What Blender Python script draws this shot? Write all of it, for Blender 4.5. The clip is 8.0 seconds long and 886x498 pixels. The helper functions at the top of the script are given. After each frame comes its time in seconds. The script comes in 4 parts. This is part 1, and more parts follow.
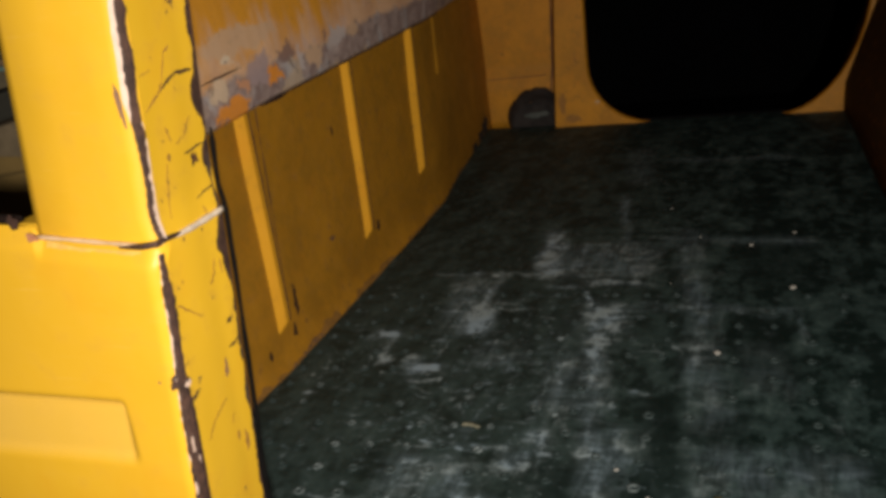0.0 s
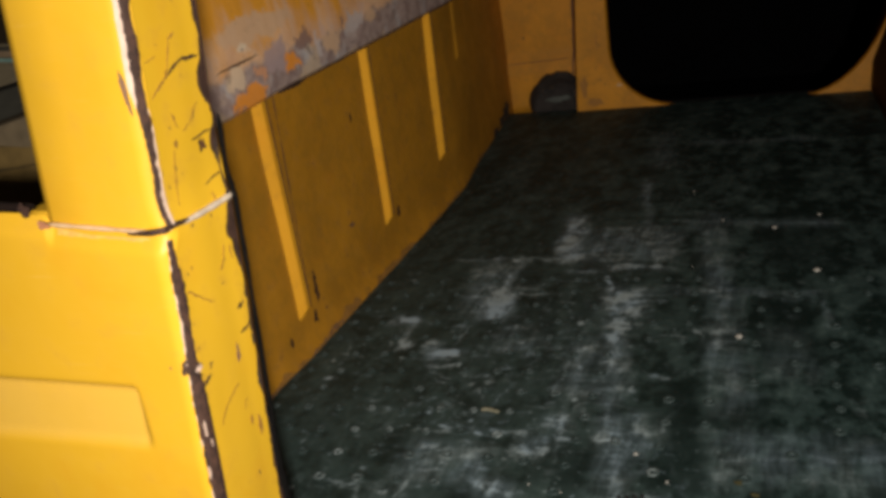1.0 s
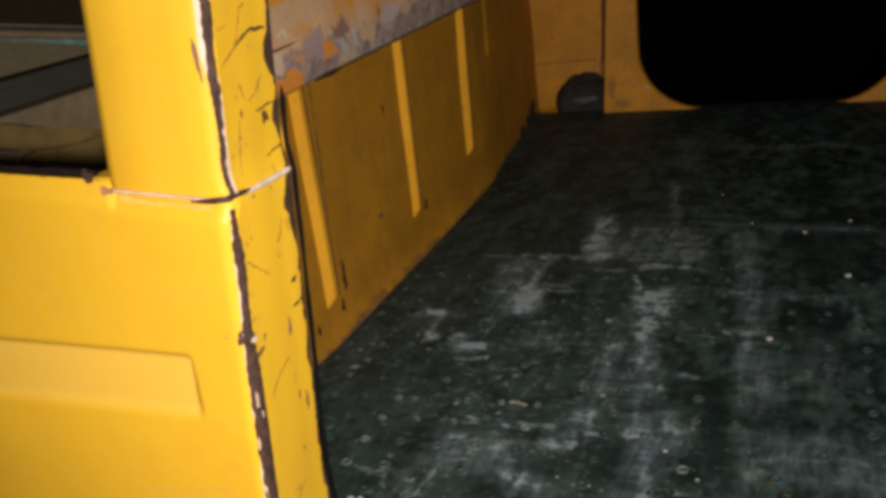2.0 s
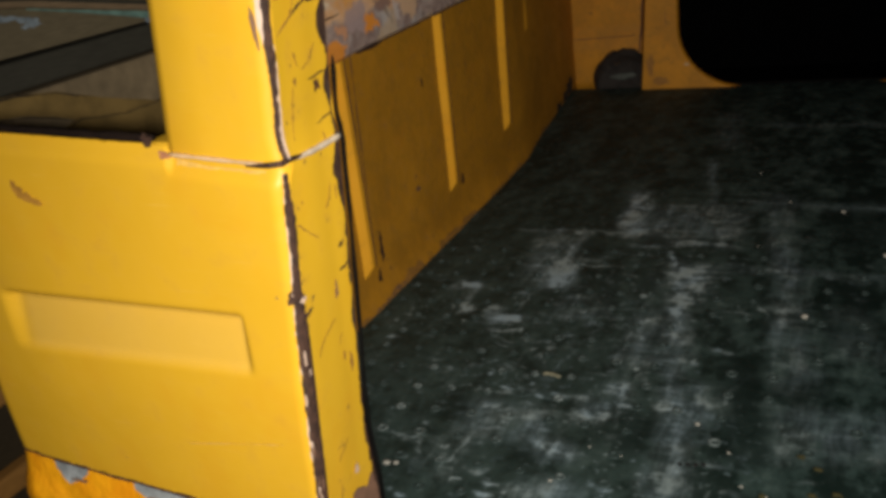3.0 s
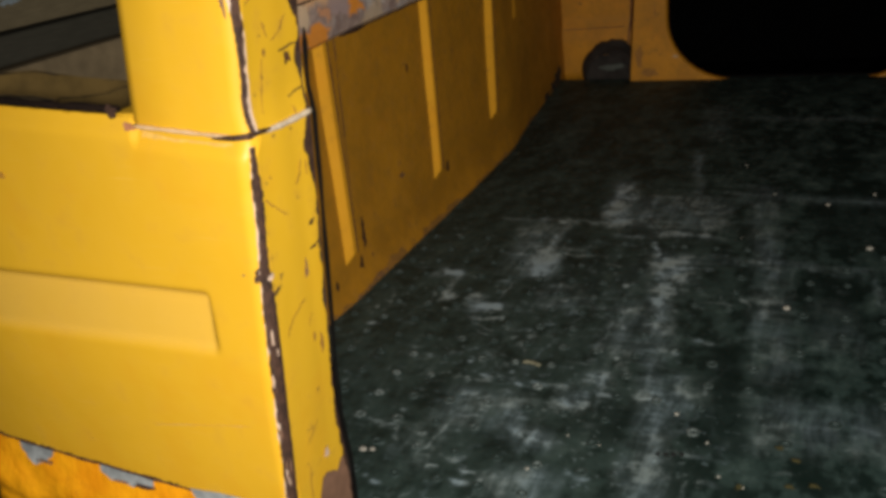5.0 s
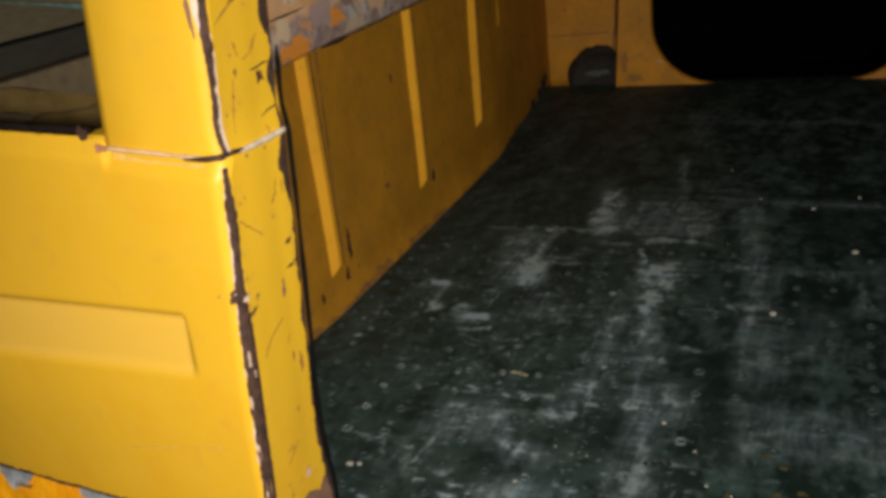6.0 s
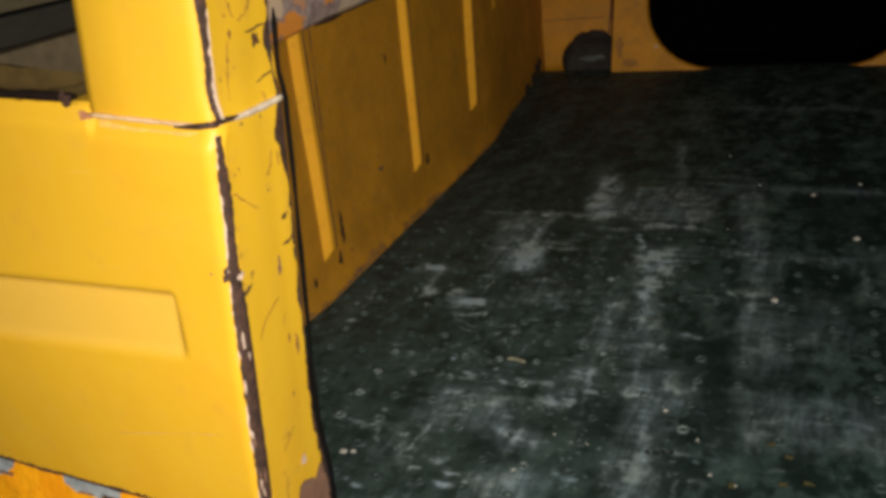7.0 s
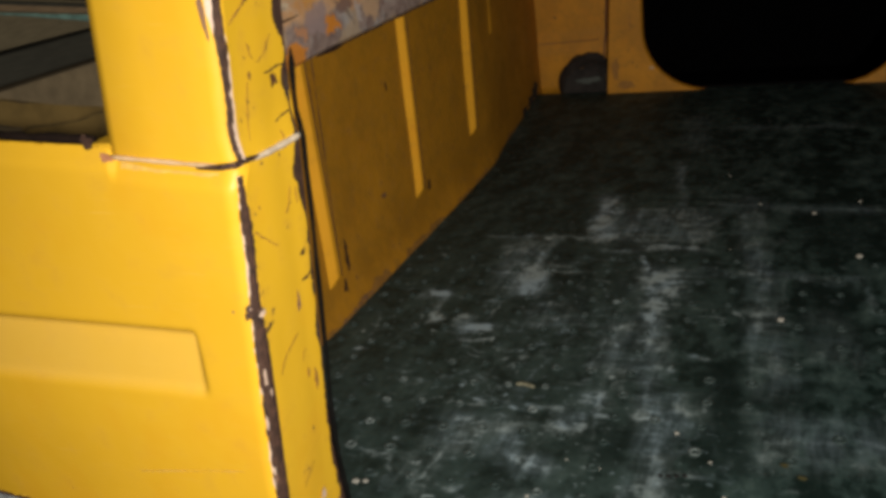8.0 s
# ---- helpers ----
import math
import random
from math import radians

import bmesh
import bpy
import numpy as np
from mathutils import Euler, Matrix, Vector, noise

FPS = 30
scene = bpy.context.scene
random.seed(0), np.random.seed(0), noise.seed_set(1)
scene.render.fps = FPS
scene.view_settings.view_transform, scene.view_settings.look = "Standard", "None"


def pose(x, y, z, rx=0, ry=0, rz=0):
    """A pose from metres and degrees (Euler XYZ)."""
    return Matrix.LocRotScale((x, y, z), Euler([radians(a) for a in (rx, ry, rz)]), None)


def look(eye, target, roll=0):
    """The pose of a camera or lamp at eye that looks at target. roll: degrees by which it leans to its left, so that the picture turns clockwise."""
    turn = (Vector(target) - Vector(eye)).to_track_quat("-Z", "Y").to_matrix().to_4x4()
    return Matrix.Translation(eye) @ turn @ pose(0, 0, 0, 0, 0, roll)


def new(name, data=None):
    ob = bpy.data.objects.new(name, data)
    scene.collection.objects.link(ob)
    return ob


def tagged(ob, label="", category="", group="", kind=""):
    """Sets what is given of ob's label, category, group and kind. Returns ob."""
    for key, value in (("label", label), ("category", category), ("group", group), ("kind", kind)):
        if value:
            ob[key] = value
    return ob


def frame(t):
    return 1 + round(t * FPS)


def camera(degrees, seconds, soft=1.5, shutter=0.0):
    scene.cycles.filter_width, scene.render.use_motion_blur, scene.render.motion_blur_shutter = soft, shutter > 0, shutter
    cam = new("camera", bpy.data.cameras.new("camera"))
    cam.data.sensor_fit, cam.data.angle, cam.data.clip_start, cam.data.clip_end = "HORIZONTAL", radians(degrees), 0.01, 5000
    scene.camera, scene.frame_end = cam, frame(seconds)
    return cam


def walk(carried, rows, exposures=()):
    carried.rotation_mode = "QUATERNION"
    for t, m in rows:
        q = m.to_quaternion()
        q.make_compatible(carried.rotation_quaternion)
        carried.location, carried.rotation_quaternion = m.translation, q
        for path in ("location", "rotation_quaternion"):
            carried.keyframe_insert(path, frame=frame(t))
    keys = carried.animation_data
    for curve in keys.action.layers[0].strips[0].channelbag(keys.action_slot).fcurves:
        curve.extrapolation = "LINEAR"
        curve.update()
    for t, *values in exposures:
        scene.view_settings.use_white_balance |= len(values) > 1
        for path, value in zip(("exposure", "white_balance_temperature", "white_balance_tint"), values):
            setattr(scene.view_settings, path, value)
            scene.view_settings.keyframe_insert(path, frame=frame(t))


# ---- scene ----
cam = camera(52.7, 8.0, soft=4.0)
PATH = [
    (0, (0.986, -0.496, 0.838), (0.271, 1.234, 0.135), -8.8),
    (0.2, (0.985, -0.489, 0.832), (0.277, 1.241, 0.121), -9.1),
    (0.5, (0.997, -0.482, 0.845), (0.264, 1.243, 0.147), -10.3),
    (0.7, (0.999, -0.503, 0.838), (0.223, 1.200, 0.133), -9.8),
    (1, (0.998, -0.490, 0.833), (0.229, 1.209, 0.111), -10.0),
    (1.2, (1.005, -0.478, 0.832), (0.238, 1.221, 0.107), -10.9),
    (1.5, (0.994, -0.481, 0.823), (0.226, 1.213, 0.087), -9.7),
    (1.7, (0.992, -0.482, 0.826), (0.221, 1.214, 0.099), -10.3),
    (2, (0.966, -0.511, 0.822), (0.171, 1.179, 0.107), -8.4),
    (2.2, (0.962, -0.526, 0.816), (0.129, 1.143, 0.093), -7.6),
    (3.3, (0.967, -0.544, 0.825), (0.103, 1.093, 0.067), -8.2),
    (3.5, (0.950, -0.560, 0.818), (0.087, 1.076, 0.059), -6.6),
    (3.8, (0.959, -0.561, 0.832), (0.057, 1.066, 0.099), -8.1),
    (4, (0.960, -0.550, 0.820), (0.080, 1.080, 0.065), -7.5),
    (4.2, (0.968, -0.526, 0.804), (0.132, 1.115, 0.022), -6.6),
    (5.3, (0.976, -0.521, 0.809), (0.131, 1.125, 0.048), -7.8),
    (5.5, (0.980, -0.528, 0.823), (0.119, 1.121, 0.090), -8.5),
    (5.8, (0.978, -0.522, 0.821), (0.136, 1.131, 0.074), -8.4),
    (6, (0.980, -0.508, 0.811), (0.162, 1.149, 0.048), -7.9),
    (6.2, (0.979, -0.504, 0.805), (0.158, 1.145, 0.027), -7.8),
    (6.5, (0.983, -0.487, 0.809), (0.176, 1.172, 0.038), -8.8),
    (6.8, (0.959, -0.487, 0.795), (0.172, 1.174, 0.008), -7.6),
    (7, (0.953, -0.485, 0.789), (0.159, 1.172, 0.000), -7.3),
    (7.2, (0.934, -0.481, 0.782), (0.156, 1.188, 0.002), -7.0),
    (7.5, (0.937, -0.492, 0.788), (0.164, 1.187, 0.026), -6.7),
    (7.7, (0.924, -0.485, 0.789), (0.158, 1.194, 0.019), -7.1),
    (8, (0.939, -0.493, 0.802), (0.151, 1.186, 0.056), -8.3),
]
walk(cam, [(t, look(eye, target, roll)) for t, eye, target, roll in PATH], [(0, -0.08, 6500, 14), (1.2, -0.02, 6500, 14), (2.0, 0.0, 6500, 14), (3.3, -0.26, 6500, 10), (4.2, -0.31, 6500, 10), (5.3, -0.14, 6500, 10), (6.0, -0.18, 6500, 10), (6.5, -0.01, 6500, 10), (7.0, -0.05, 6500, 10), (7.5, -0.12, 6500, 10), (8.0, -0.12, 6500, 10)])

# ---- light: a small hand-held torch beside the camera, in a dark garage at night ----
world = bpy.data.worlds.new("night")
scene.world = world
world.use_nodes = True
world.node_tree.nodes["Background"].inputs[0].default_value = (0.6, 0.7, 1.0, 1)
world.node_tree.nodes["Background"].inputs[1].default_value = 0.022

torch_data = bpy.data.lights.new("torch", "SPOT")
torch_data.energy = 188
torch_data.color = (1.0, 0.965, 0.90)
torch_data.spot_size = radians(84)
torch_data.spot_blend = 1.0
torch_data.shadow_soft_size = 0.028
torch = new("torch", torch_data)
torch.matrix_world = look((1.335, -0.950, 0.920), (0.33, 1.20, -0.10))


# ---- materials ----
class Nodes:
    """A short way to write node materials."""

    def __init__(self, name):
        self.mat = bpy.data.materials.new(name)
        self.mat.use_nodes = True
        self.tree = self.mat.node_tree
        self.bsdf = self.tree.nodes["Principled BSDF"]
        self.geo = self.tree.nodes.new("ShaderNodeNewGeometry")
        self.pos = self.geo.outputs["Position"]
        self.island = self.geo.outputs["Random Per Island"]

    def put(self, socket, value):
        if isinstance(value, bpy.types.NodeSocket):
            self.tree.links.new(value, socket)
        elif isinstance(value, (tuple, list)) and len(socket.default_value) == 4 and len(value) == 3:
            socket.default_value = (*value, 1)
        else:
            socket.default_value = value

    def mapped(self, scale=(1, 1, 1), loc=(0, 0, 0), src=None):
        n = self.tree.nodes.new("ShaderNodeMapping")
        self.put(n.inputs["Vector"], src or self.pos)
        self.put(n.inputs["Scale"], scale)
        self.put(n.inputs["Location"], loc)
        return n.outputs[0]

    def noise(self, scale, detail=4, rough=0.6, vec=None, warp=0.0):
        n = self.tree.nodes.new("ShaderNodeTexNoise")
        self.put(n.inputs["Vector"], vec or self.pos)
        self.put(n.inputs["Scale"], scale)
        self.put(n.inputs["Detail"], detail)
        self.put(n.inputs["Roughness"], rough)
        self.put(n.inputs["Distortion"], warp)
        return n.outputs[0]

    def step(self, value, lo, hi, to0=0.0, to1=1.0):
        n = self.tree.nodes.new("ShaderNodeMapRange")
        n.interpolation_type = "SMOOTHSTEP"
        for k, v in enumerate((value, lo, hi, to0, to1)):
            self.put(n.inputs[k], v)
        return n.outputs[0]

    def math(self, op, a, b=0.0, clamp=False):
        n = self.tree.nodes.new("ShaderNodeMath")
        n.operation, n.use_clamp = op, clamp
        self.put(n.inputs[0], a)
        self.put(n.inputs[1], b)
        return n.outputs[0]

    def mix(self, f, a, b):
        n = self.tree.nodes.new("ShaderNodeMix")
        n.data_type = "RGBA"
        self.put(n.inputs[0], f)
        self.put(n.inputs[6], a)
        self.put(n.inputs[7], b)
        return n.outputs[2]

    def blob(self, x, y, rx, ry, z=None, rz=1.0, warped=None):
        """1 at a stain's middle, 0 at its rim."""
        sub = self.tree.nodes.new("ShaderNodeVectorMath")
        sub.operation = "SUBTRACT"
        self.put(sub.inputs[0], warped or self.pos)
        sub.inputs[1].default_value = (x, y, z or 0)
        mul = self.tree.nodes.new("ShaderNodeVectorMath")
        mul.operation = "MULTIPLY"
        self.put(mul.inputs[0], sub.outputs[0])
        mul.inputs[1].default_value = (1 / rx, 1 / ry, 0 if z is None else 1 / rz)
        size = self.tree.nodes.new("ShaderNodeVectorMath")
        size.operation = "LENGTH"
        self.put(size.inputs[0], mul.outputs[0])
        return self.step(size.outputs[1], 1.0, 0.25)

    def xyz(self):
        n = self.tree.nodes.new("ShaderNodeSeparateXYZ")
        self.put(n.inputs[0], self.pos)
        return n.outputs

    def bump(self, height, strength=0.3, distance=0.002):
        n = self.tree.nodes.new("ShaderNodeBump")
        self.put(n.inputs["Strength"], strength)
        self.put(n.inputs["Distance"], distance)
        self.put(n.inputs["Height"], height)
        self.put(self.bsdf.inputs["Normal"], n.outputs[0])

    def done(self, color, rough=0.5, metal=0.0, spec=0.5, coat=0.0):
        self.put(self.bsdf.inputs["Base Color"], color)
        self.put(self.bsdf.inputs["Roughness"], rough)
        self.put(self.bsdf.inputs["Metallic"], metal)
        self.put(self.bsdf.inputs["Specular IOR Level"], spec)
        self.put(self.bsdf.inputs["Coat Weight"], coat)
        self.put(self.bsdf.inputs["Coat Roughness"], 0.2)
        return self.mat


YELLOW, RUST, PRIMER = (0.63, 0.348, 0.018), (0.070, 0.038, 0.026), (0.57, 0.41, 0.30)


def yellow_paint(name, base=YELLOW, dirt=0.35, chips=0.66, rough=0.38, spec=0.35, coat=0.08, sheen_and_rubs=False, mottle=0.0):
    m = Nodes(name)
    broad = m.noise(3.5, 3, 0.55)
    fine = m.noise(38, 5, 0.6)
    speck = m.noise(150, 3, 0.7)
    c = m.mix(m.step(broad, 0.35, 0.7, 0.0, 0.5), base, tuple(v * 0.80 for v in base))
    c = m.mix(m.step(m.noise(9, 4, 0.6), 0.48, 0.68, 0.0, 0.40), c, (base[0] * 0.96, base[1] * 0.84, base[2] * 0.7))
    c = m.mix(m.step(fine, 0.52, 0.75, 0.0, dirt), c, (0.36, 0.17, 0.03))
    c = m.mix(m.step(m.math("MULTIPLY", speck, m.step(fine, 0.45, 0.7)), chips * 0.8, chips * 0.8 + 0.05), c, RUST)
    if mottle:
        # olive dirt in soft patches and smears, with finer grime inside them
        smear = m.noise(1.0, 6, 0.68, m.mapped((9, 9, 8)))
        grime = m.noise(60, 5, 0.72, None, 0.4)
        c = m.mix(m.step(m.math("ADD", m.math("MULTIPLY", smear, 0.65), m.math("MULTIPLY", grime, 0.35)), 0.44, 0.60, 0.0, mottle), c, (base[0] * 0.52, base[1] * 0.62, base[2] * 1.1))
        c = m.mix(m.step(smear, 0.46, 0.34, 0.0, mottle * 0.5), c, (base[0] * 1.25, base[1] * 1.28, base[2] * 1.2))
    if sheen_and_rubs:
        # the recess's pale reflection mixed into its colour, and long faint rub lines
        x, y, z = m.xyz()
        inside = m.math("MULTIPLY", m.step(x, 0.198, 0.225), m.step(x, 0.488, 0.480))
        inside = m.math("MULTIPLY", inside, m.math("MULTIPLY", m.step(z, 0.446, 0.457), m.step(z, 0.511, 0.502)))
        c = m.mix(m.math("MULTIPLY", inside, m.step(broad, 0.2, 0.7, 0.22, 0.40)), c, (0.66, 0.43, 0.12))
        lines = m.noise(5, 4, 0.6, m.mapped((3.0, 1, 60.0)))
        c = m.mix(m.step(lines, 0.60, 0.80, 0.0, 0.22), c, (0.74, 0.46, 0.12))
    m.bump(m.math("ADD", m.math("MULTIPLY", fine, 0.4), broad), 0.12, 0.003)
    return m.done(c, m.step(fine, 0.3, 0.7, rough - 0.06, rough + 0.15), 0.0, spec, coat)


M_PANEL = yellow_paint("yellow_paint", dirt=0.14, chips=0.80, rough=0.46, spec=0.28, coat=0.0, sheen_and_rubs=True)
M_JAMB = yellow_paint("chipped_yellow_paint", base=(0.65, 0.375, 0.018), dirt=0.30, chips=0.60, rough=0.42)
M_WALL = yellow_paint("dirty_yellow_paint", base=(0.46, 0.205, 0.014), dirt=0.60, chips=0.66, rough=0.55, spec=0.2, coat=0.0, mottle=0.42)
# wall paint darkened to brown: the right wall's shade is in this colour
M_WALL_SHADED = yellow_paint("shaded_wall_paint", base=(0.075, 0.040, 0.013), dirt=0.7, chips=0.62, rough=0.7, spec=0.1, coat=0.0)
# brighter copy of the wall paint for ribs whose flanks face the light
M_RIB = yellow_paint("lit_rib_paint", base=(0.74, 0.345, 0.018), dirt=0.3, chips=0.72, rough=0.7, spec=0.15, coat=0.0)
M_BULK = yellow_paint("bulkhead_paint", base=(0.60, 0.252, 0.016), dirt=0.45, chips=0.66, rough=0.5, mottle=0.45)


def orange_paint():
    m = Nodes("orange_paint")
    a = m.noise(20, 4)
    c = m.mix(m.step(a, 0.4, 0.7), (0.86, 0.36, 0.008), (0.76, 0.27, 0.006))
    c = m.mix(m.step(m.noise(70, 4), 0.58, 0.72, 0, 0.4), c, (0.45, 0.15, 0.01))
    m.bump(m.math("ADD", m.noise(24, 3), m.math("MULTIPLY", m.noise(75, 3), 0.35)), 0.55, 0.008)
    return m.done(c, 0.20, 0.0, 0.6, 0.8)


def rust(name, a=(0.066, 0.031, 0.019), b=(0.026, 0.013, 0.008), metal=0.1):
    m = Nodes(name)
    n = m.noise(120, 5, 0.7)
    c = m.mix(m.step(n, 0.35, 0.65), a, b)
    m.bump(n, 0.7, 0.002)
    return m.done(c, 0.75, metal, 0.3)


def plain(name, color, rough=0.6, vary=0.35, scale=40, metal=0.0, bump=0.3):
    m = Nodes(name)
    n = m.noise(scale, 5, 0.65)
    big = m.noise(scale * 0.12, 3)
    f = m.math("ADD", m.math("MULTIPLY", n, 0.6), m.math("MULTIPLY", big, 0.4))
    c = m.mix(m.step(f, 0.35, 0.65), color, tuple(v * (1 - vary) for v in color))
    m.bump(n, bump, 0.002)
    return m.done(c, rough, metal, 0.4)


M_ORANGE = orange_paint()
M_RUST = rust("rust")
M_RUST_RED = rust("red_rust", (0.115, 0.046, 0.017), (0.05, 0.02, 0.012))
M_PRIMER = plain("bare_primer", PRIMER, 0.6, 0.25, 90)
M_GREY = plain("grey_primer", (0.33, 0.345, 0.34), 0.55, 0.60, 34)
M_SEAL = plain("black_door_rubber", (0.004, 0.0035, 0.003), 0.95, 0.4, 60)
M_SEAL.node_tree.nodes["Principled BSDF"].inputs["Specular IOR Level"].default_value = 0.08
M_HUMP = plain("mottled_dark_brown", (0.040, 0.032, 0.026), 0.9, 0.6, 24)
M_GREY_GREEN = plain("grey_green_scuff", (0.11, 0.12, 0.10), 0.8, 0.5, 60)
M_RUBBER = plain("black_rubber", (0.009, 0.008, 0.007), 0.9, 0.4, 60)
# near black and almost without gloss, so the unlit cab stays dark
M_DARK = plain("cab_darkness_black", (0.003, 0.003, 0.003), 0.9, 0.3, 20)
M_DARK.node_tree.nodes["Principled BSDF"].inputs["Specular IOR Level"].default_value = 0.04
M_WALL_RUST = plain("mauve_wall_rust", (0.23, 0.115, 0.055), 0.8, 0.5, 40)
M_BULK_STAIN = plain("faint_brown_stain", (0.42, 0.185, 0.03), 0.6, 0.4, 90)
M_BROWN_PATCH = plain("brown_filler", (0.20, 0.105, 0.062), 0.7, 0.3, 50)
M_SCRATCH = plain("brown_scratch", (0.33, 0.155, 0.028), 0.7, 0.4, 150)
M_LILAC = plain("dull_bare_metal", (0.055, 0.034, 0.025), 0.7, 0.5, 120)
M_PERISHED = plain("perished_window_rubber", (0.011, 0.006, 0.004), 0.95, 0.5, 80)
M_PERISHED.node_tree.nodes["Principled BSDF"].inputs["Specular IOR Level"].default_value = 0.1
M_PINK = plain("pinkish_rust_stain", (0.46, 0.19, 0.085), 0.7, 0.35, 150)
M_SMUDGE = plain("brown_scrape", (0.42, 0.20, 0.026), 0.6, 0.4, 120)
M_PALE_YELLOW = plain("sealer_and_rim_gleam", (0.62, 0.41, 0.22), 0.5, 0.25, 120)
M_SMEAR = plain("thin_sealer_smear", (0.67, 0.395, 0.085), 0.5, 0.25, 120)
M_WELD = plain("weld_sealer", (0.62, 0.50, 0.36), 0.5, 0.3, 120)
M_CONCRETE = plain("garage_concrete", (0.10, 0.095, 0.09), 0.85, 0.4, 14)
M_PLASTER = plain("garage_plaster", (0.14, 0.13, 0.12), 0.9, 0.3, 9)
M_STRAW = plain("dry_straw", (0.26, 0.24, 0.15), 0.7, 0.4, 200)
M_GRIT = plain("pale_grit", (0.46, 0.43, 0.36), 0.7, 0.3, 300)
M_OCHRE = plain("ochre_paint_drop", (0.085, 0.075, 0.028), 0.6, 0.3, 200)


def rail_steel():
    """The boxed rail: paint worn through to tan primer, grey steel and orange remains."""
    m = Nodes("worn_rail_paint")
    x, y, z = m.xyz()
    rise = m.math("SUBTRACT", z, m.math("MULTIPLY", y, 0.012))
    soft = m.noise(8, 4, 0.55)
    grain = m.noise(20, 5, 0.62, None, 0.5)
    fine = m.noise(90, 4, 0.65)
    runs = m.noise(9, 4, 0.6, m.mapped((1, 2.2, 0.8)))
    # yellow paint above, rubbed off in soft tongues towards the crease
    primer = m.mix(m.step(soft, 0.38, 0.62), (0.80, 0.48, 0.26), (0.70, 0.385, 0.20))
    primer = m.mix(m.step(grain, 0.52, 0.66, 0, 0.5), primer, (0.60, 0.42, 0.34))
    top = m.math("ADD", rise, m.math("ADD", m.math("MULTIPLY", runs, 0.34), m.math("MULTIPLY", soft, 0.14)))
    c = m.mix(m.step(m.math("SUBTRACT", top, m.math("MULTIPLY", m.step(y, 1.0, 1.6), 0.03)), 0.825, 0.960), primer, (0.80, 0.345, 0.030))
    # grey steel with pale runs on the folded face below the crease
    steel = m.mix(m.step(grain, 0.38, 0.60), (0.49, 0.36, 0.30), (0.27, 0.18, 0.15))
    steel = m.mix(m.step(runs, 0.54, 0.64, 0, 0.80), steel, (0.52, 0.48, 0.45))
    steel = m.mix(m.step(soft, 0.53, 0.60, 0, 0.80), steel, (0.60, 0.43, 0.27))
    steel = m.mix(m.step(m.math("ADD", grain, m.math("MULTIPLY", fine, 0.25)), 0.545, 0.49, 0, 0.55), steel, (0.10, 0.072, 0.066))
    edge = m.math("ADD", rise, m.math("ADD", m.math("MULTIPLY", soft, 0.05), m.math("MULTIPLY", grain, 0.07)))
    c = m.mix(m.step(edge, 0.662, 0.644), c, steel)
    lip = m.math("ADD", rise, m.math("MULTIPLY", grain, 0.03))
    c = m.mix(m.math("MULTIPLY", m.step(lip, 0.552, 0.540), 0.6), c, (0.46, 0.30, 0.17))
    torn = m.tree.nodes.new("ShaderNodeVectorMath")
    torn.operation = "MULTIPLY_ADD"
    ragged = m.tree.nodes.new("ShaderNodeTexNoise")
    m.put(ragged.inputs["Vector"], m.pos)
    m.put(ragged.inputs["Scale"], 24.0)
    m.put(ragged.inputs["Detail"], 7.0)
    m.put(ragged.inputs["Roughness"], 0.68)
    m.put(torn.inputs[0], ragged.outputs[1])
    torn.inputs[1].default_value = (0.0, 0.13, 0.080)
    m.put(torn.inputs[2], m.mapped((1, 1, 1), (0, -0.065, -0.040)))
    # patches at the near end: middle, half sizes, colour
    tan, beige, pale, pink, lilac, ash, sooty, orange = (0.70, 0.445, 0.255), (0.76, 0.55, 0.35), (0.80, 0.64, 0.44), (0.70, 0.33, 0.16), (0.44, 0.315, 0.29), (0.58, 0.485, 0.43), (0.27, 0.165, 0.135), (0.90, 0.31, 0.020)
    for by, bz, ry, rz, colour in ((0.950, 0.668, 0.20, 0.030, tan), (0.888, 0.638, 0.034, 0.017, pale), (0.850, 0.598, 0.034, 0.030, beige), (0.995, 0.606, 0.060, 0.036, lilac), (0.932, 0.592, 0.026, 0.022, pink), (1.105, 0.618, 0.052, 0.020, sooty),
                                   (1.168, 0.596, 0.022, 0.036, ash), (1.231, 0.590, 0.046, 0.032, tan), (1.350, 0.606, 0.055, 0.030, ash), (1.440, 0.604, 0.050, 0.022, tan), (1.287, 0.606, 0.010, 0.036, sooty), (1.042, 0.584, 0.038, 0.026, orange), (0.885, 0.553, 0.078, 0.026, orange), (0.886, 0.634, 0.009, 0.008, sooty)):
        c = m.mix(m.step(m.blob(0.05, by, 0.5, ry, bz, rz, torn.outputs[0]), 0.08, 0.48, 0, 0.88), c, colour)
    c = m.mix(m.step(fine, 0.55, 0.75, 0, 0.30), c, (0.22, 0.14, 0.09))
    m.bump(m.math("ADD", grain, m.math("MULTIPLY", fine, 0.5)), 0.25, 0.003)
    return m.done(c, m.step(grain, 0.3, 0.7, 0.45, 0.75), 0.0, 0.35)


M_RAIL = rail_steel()

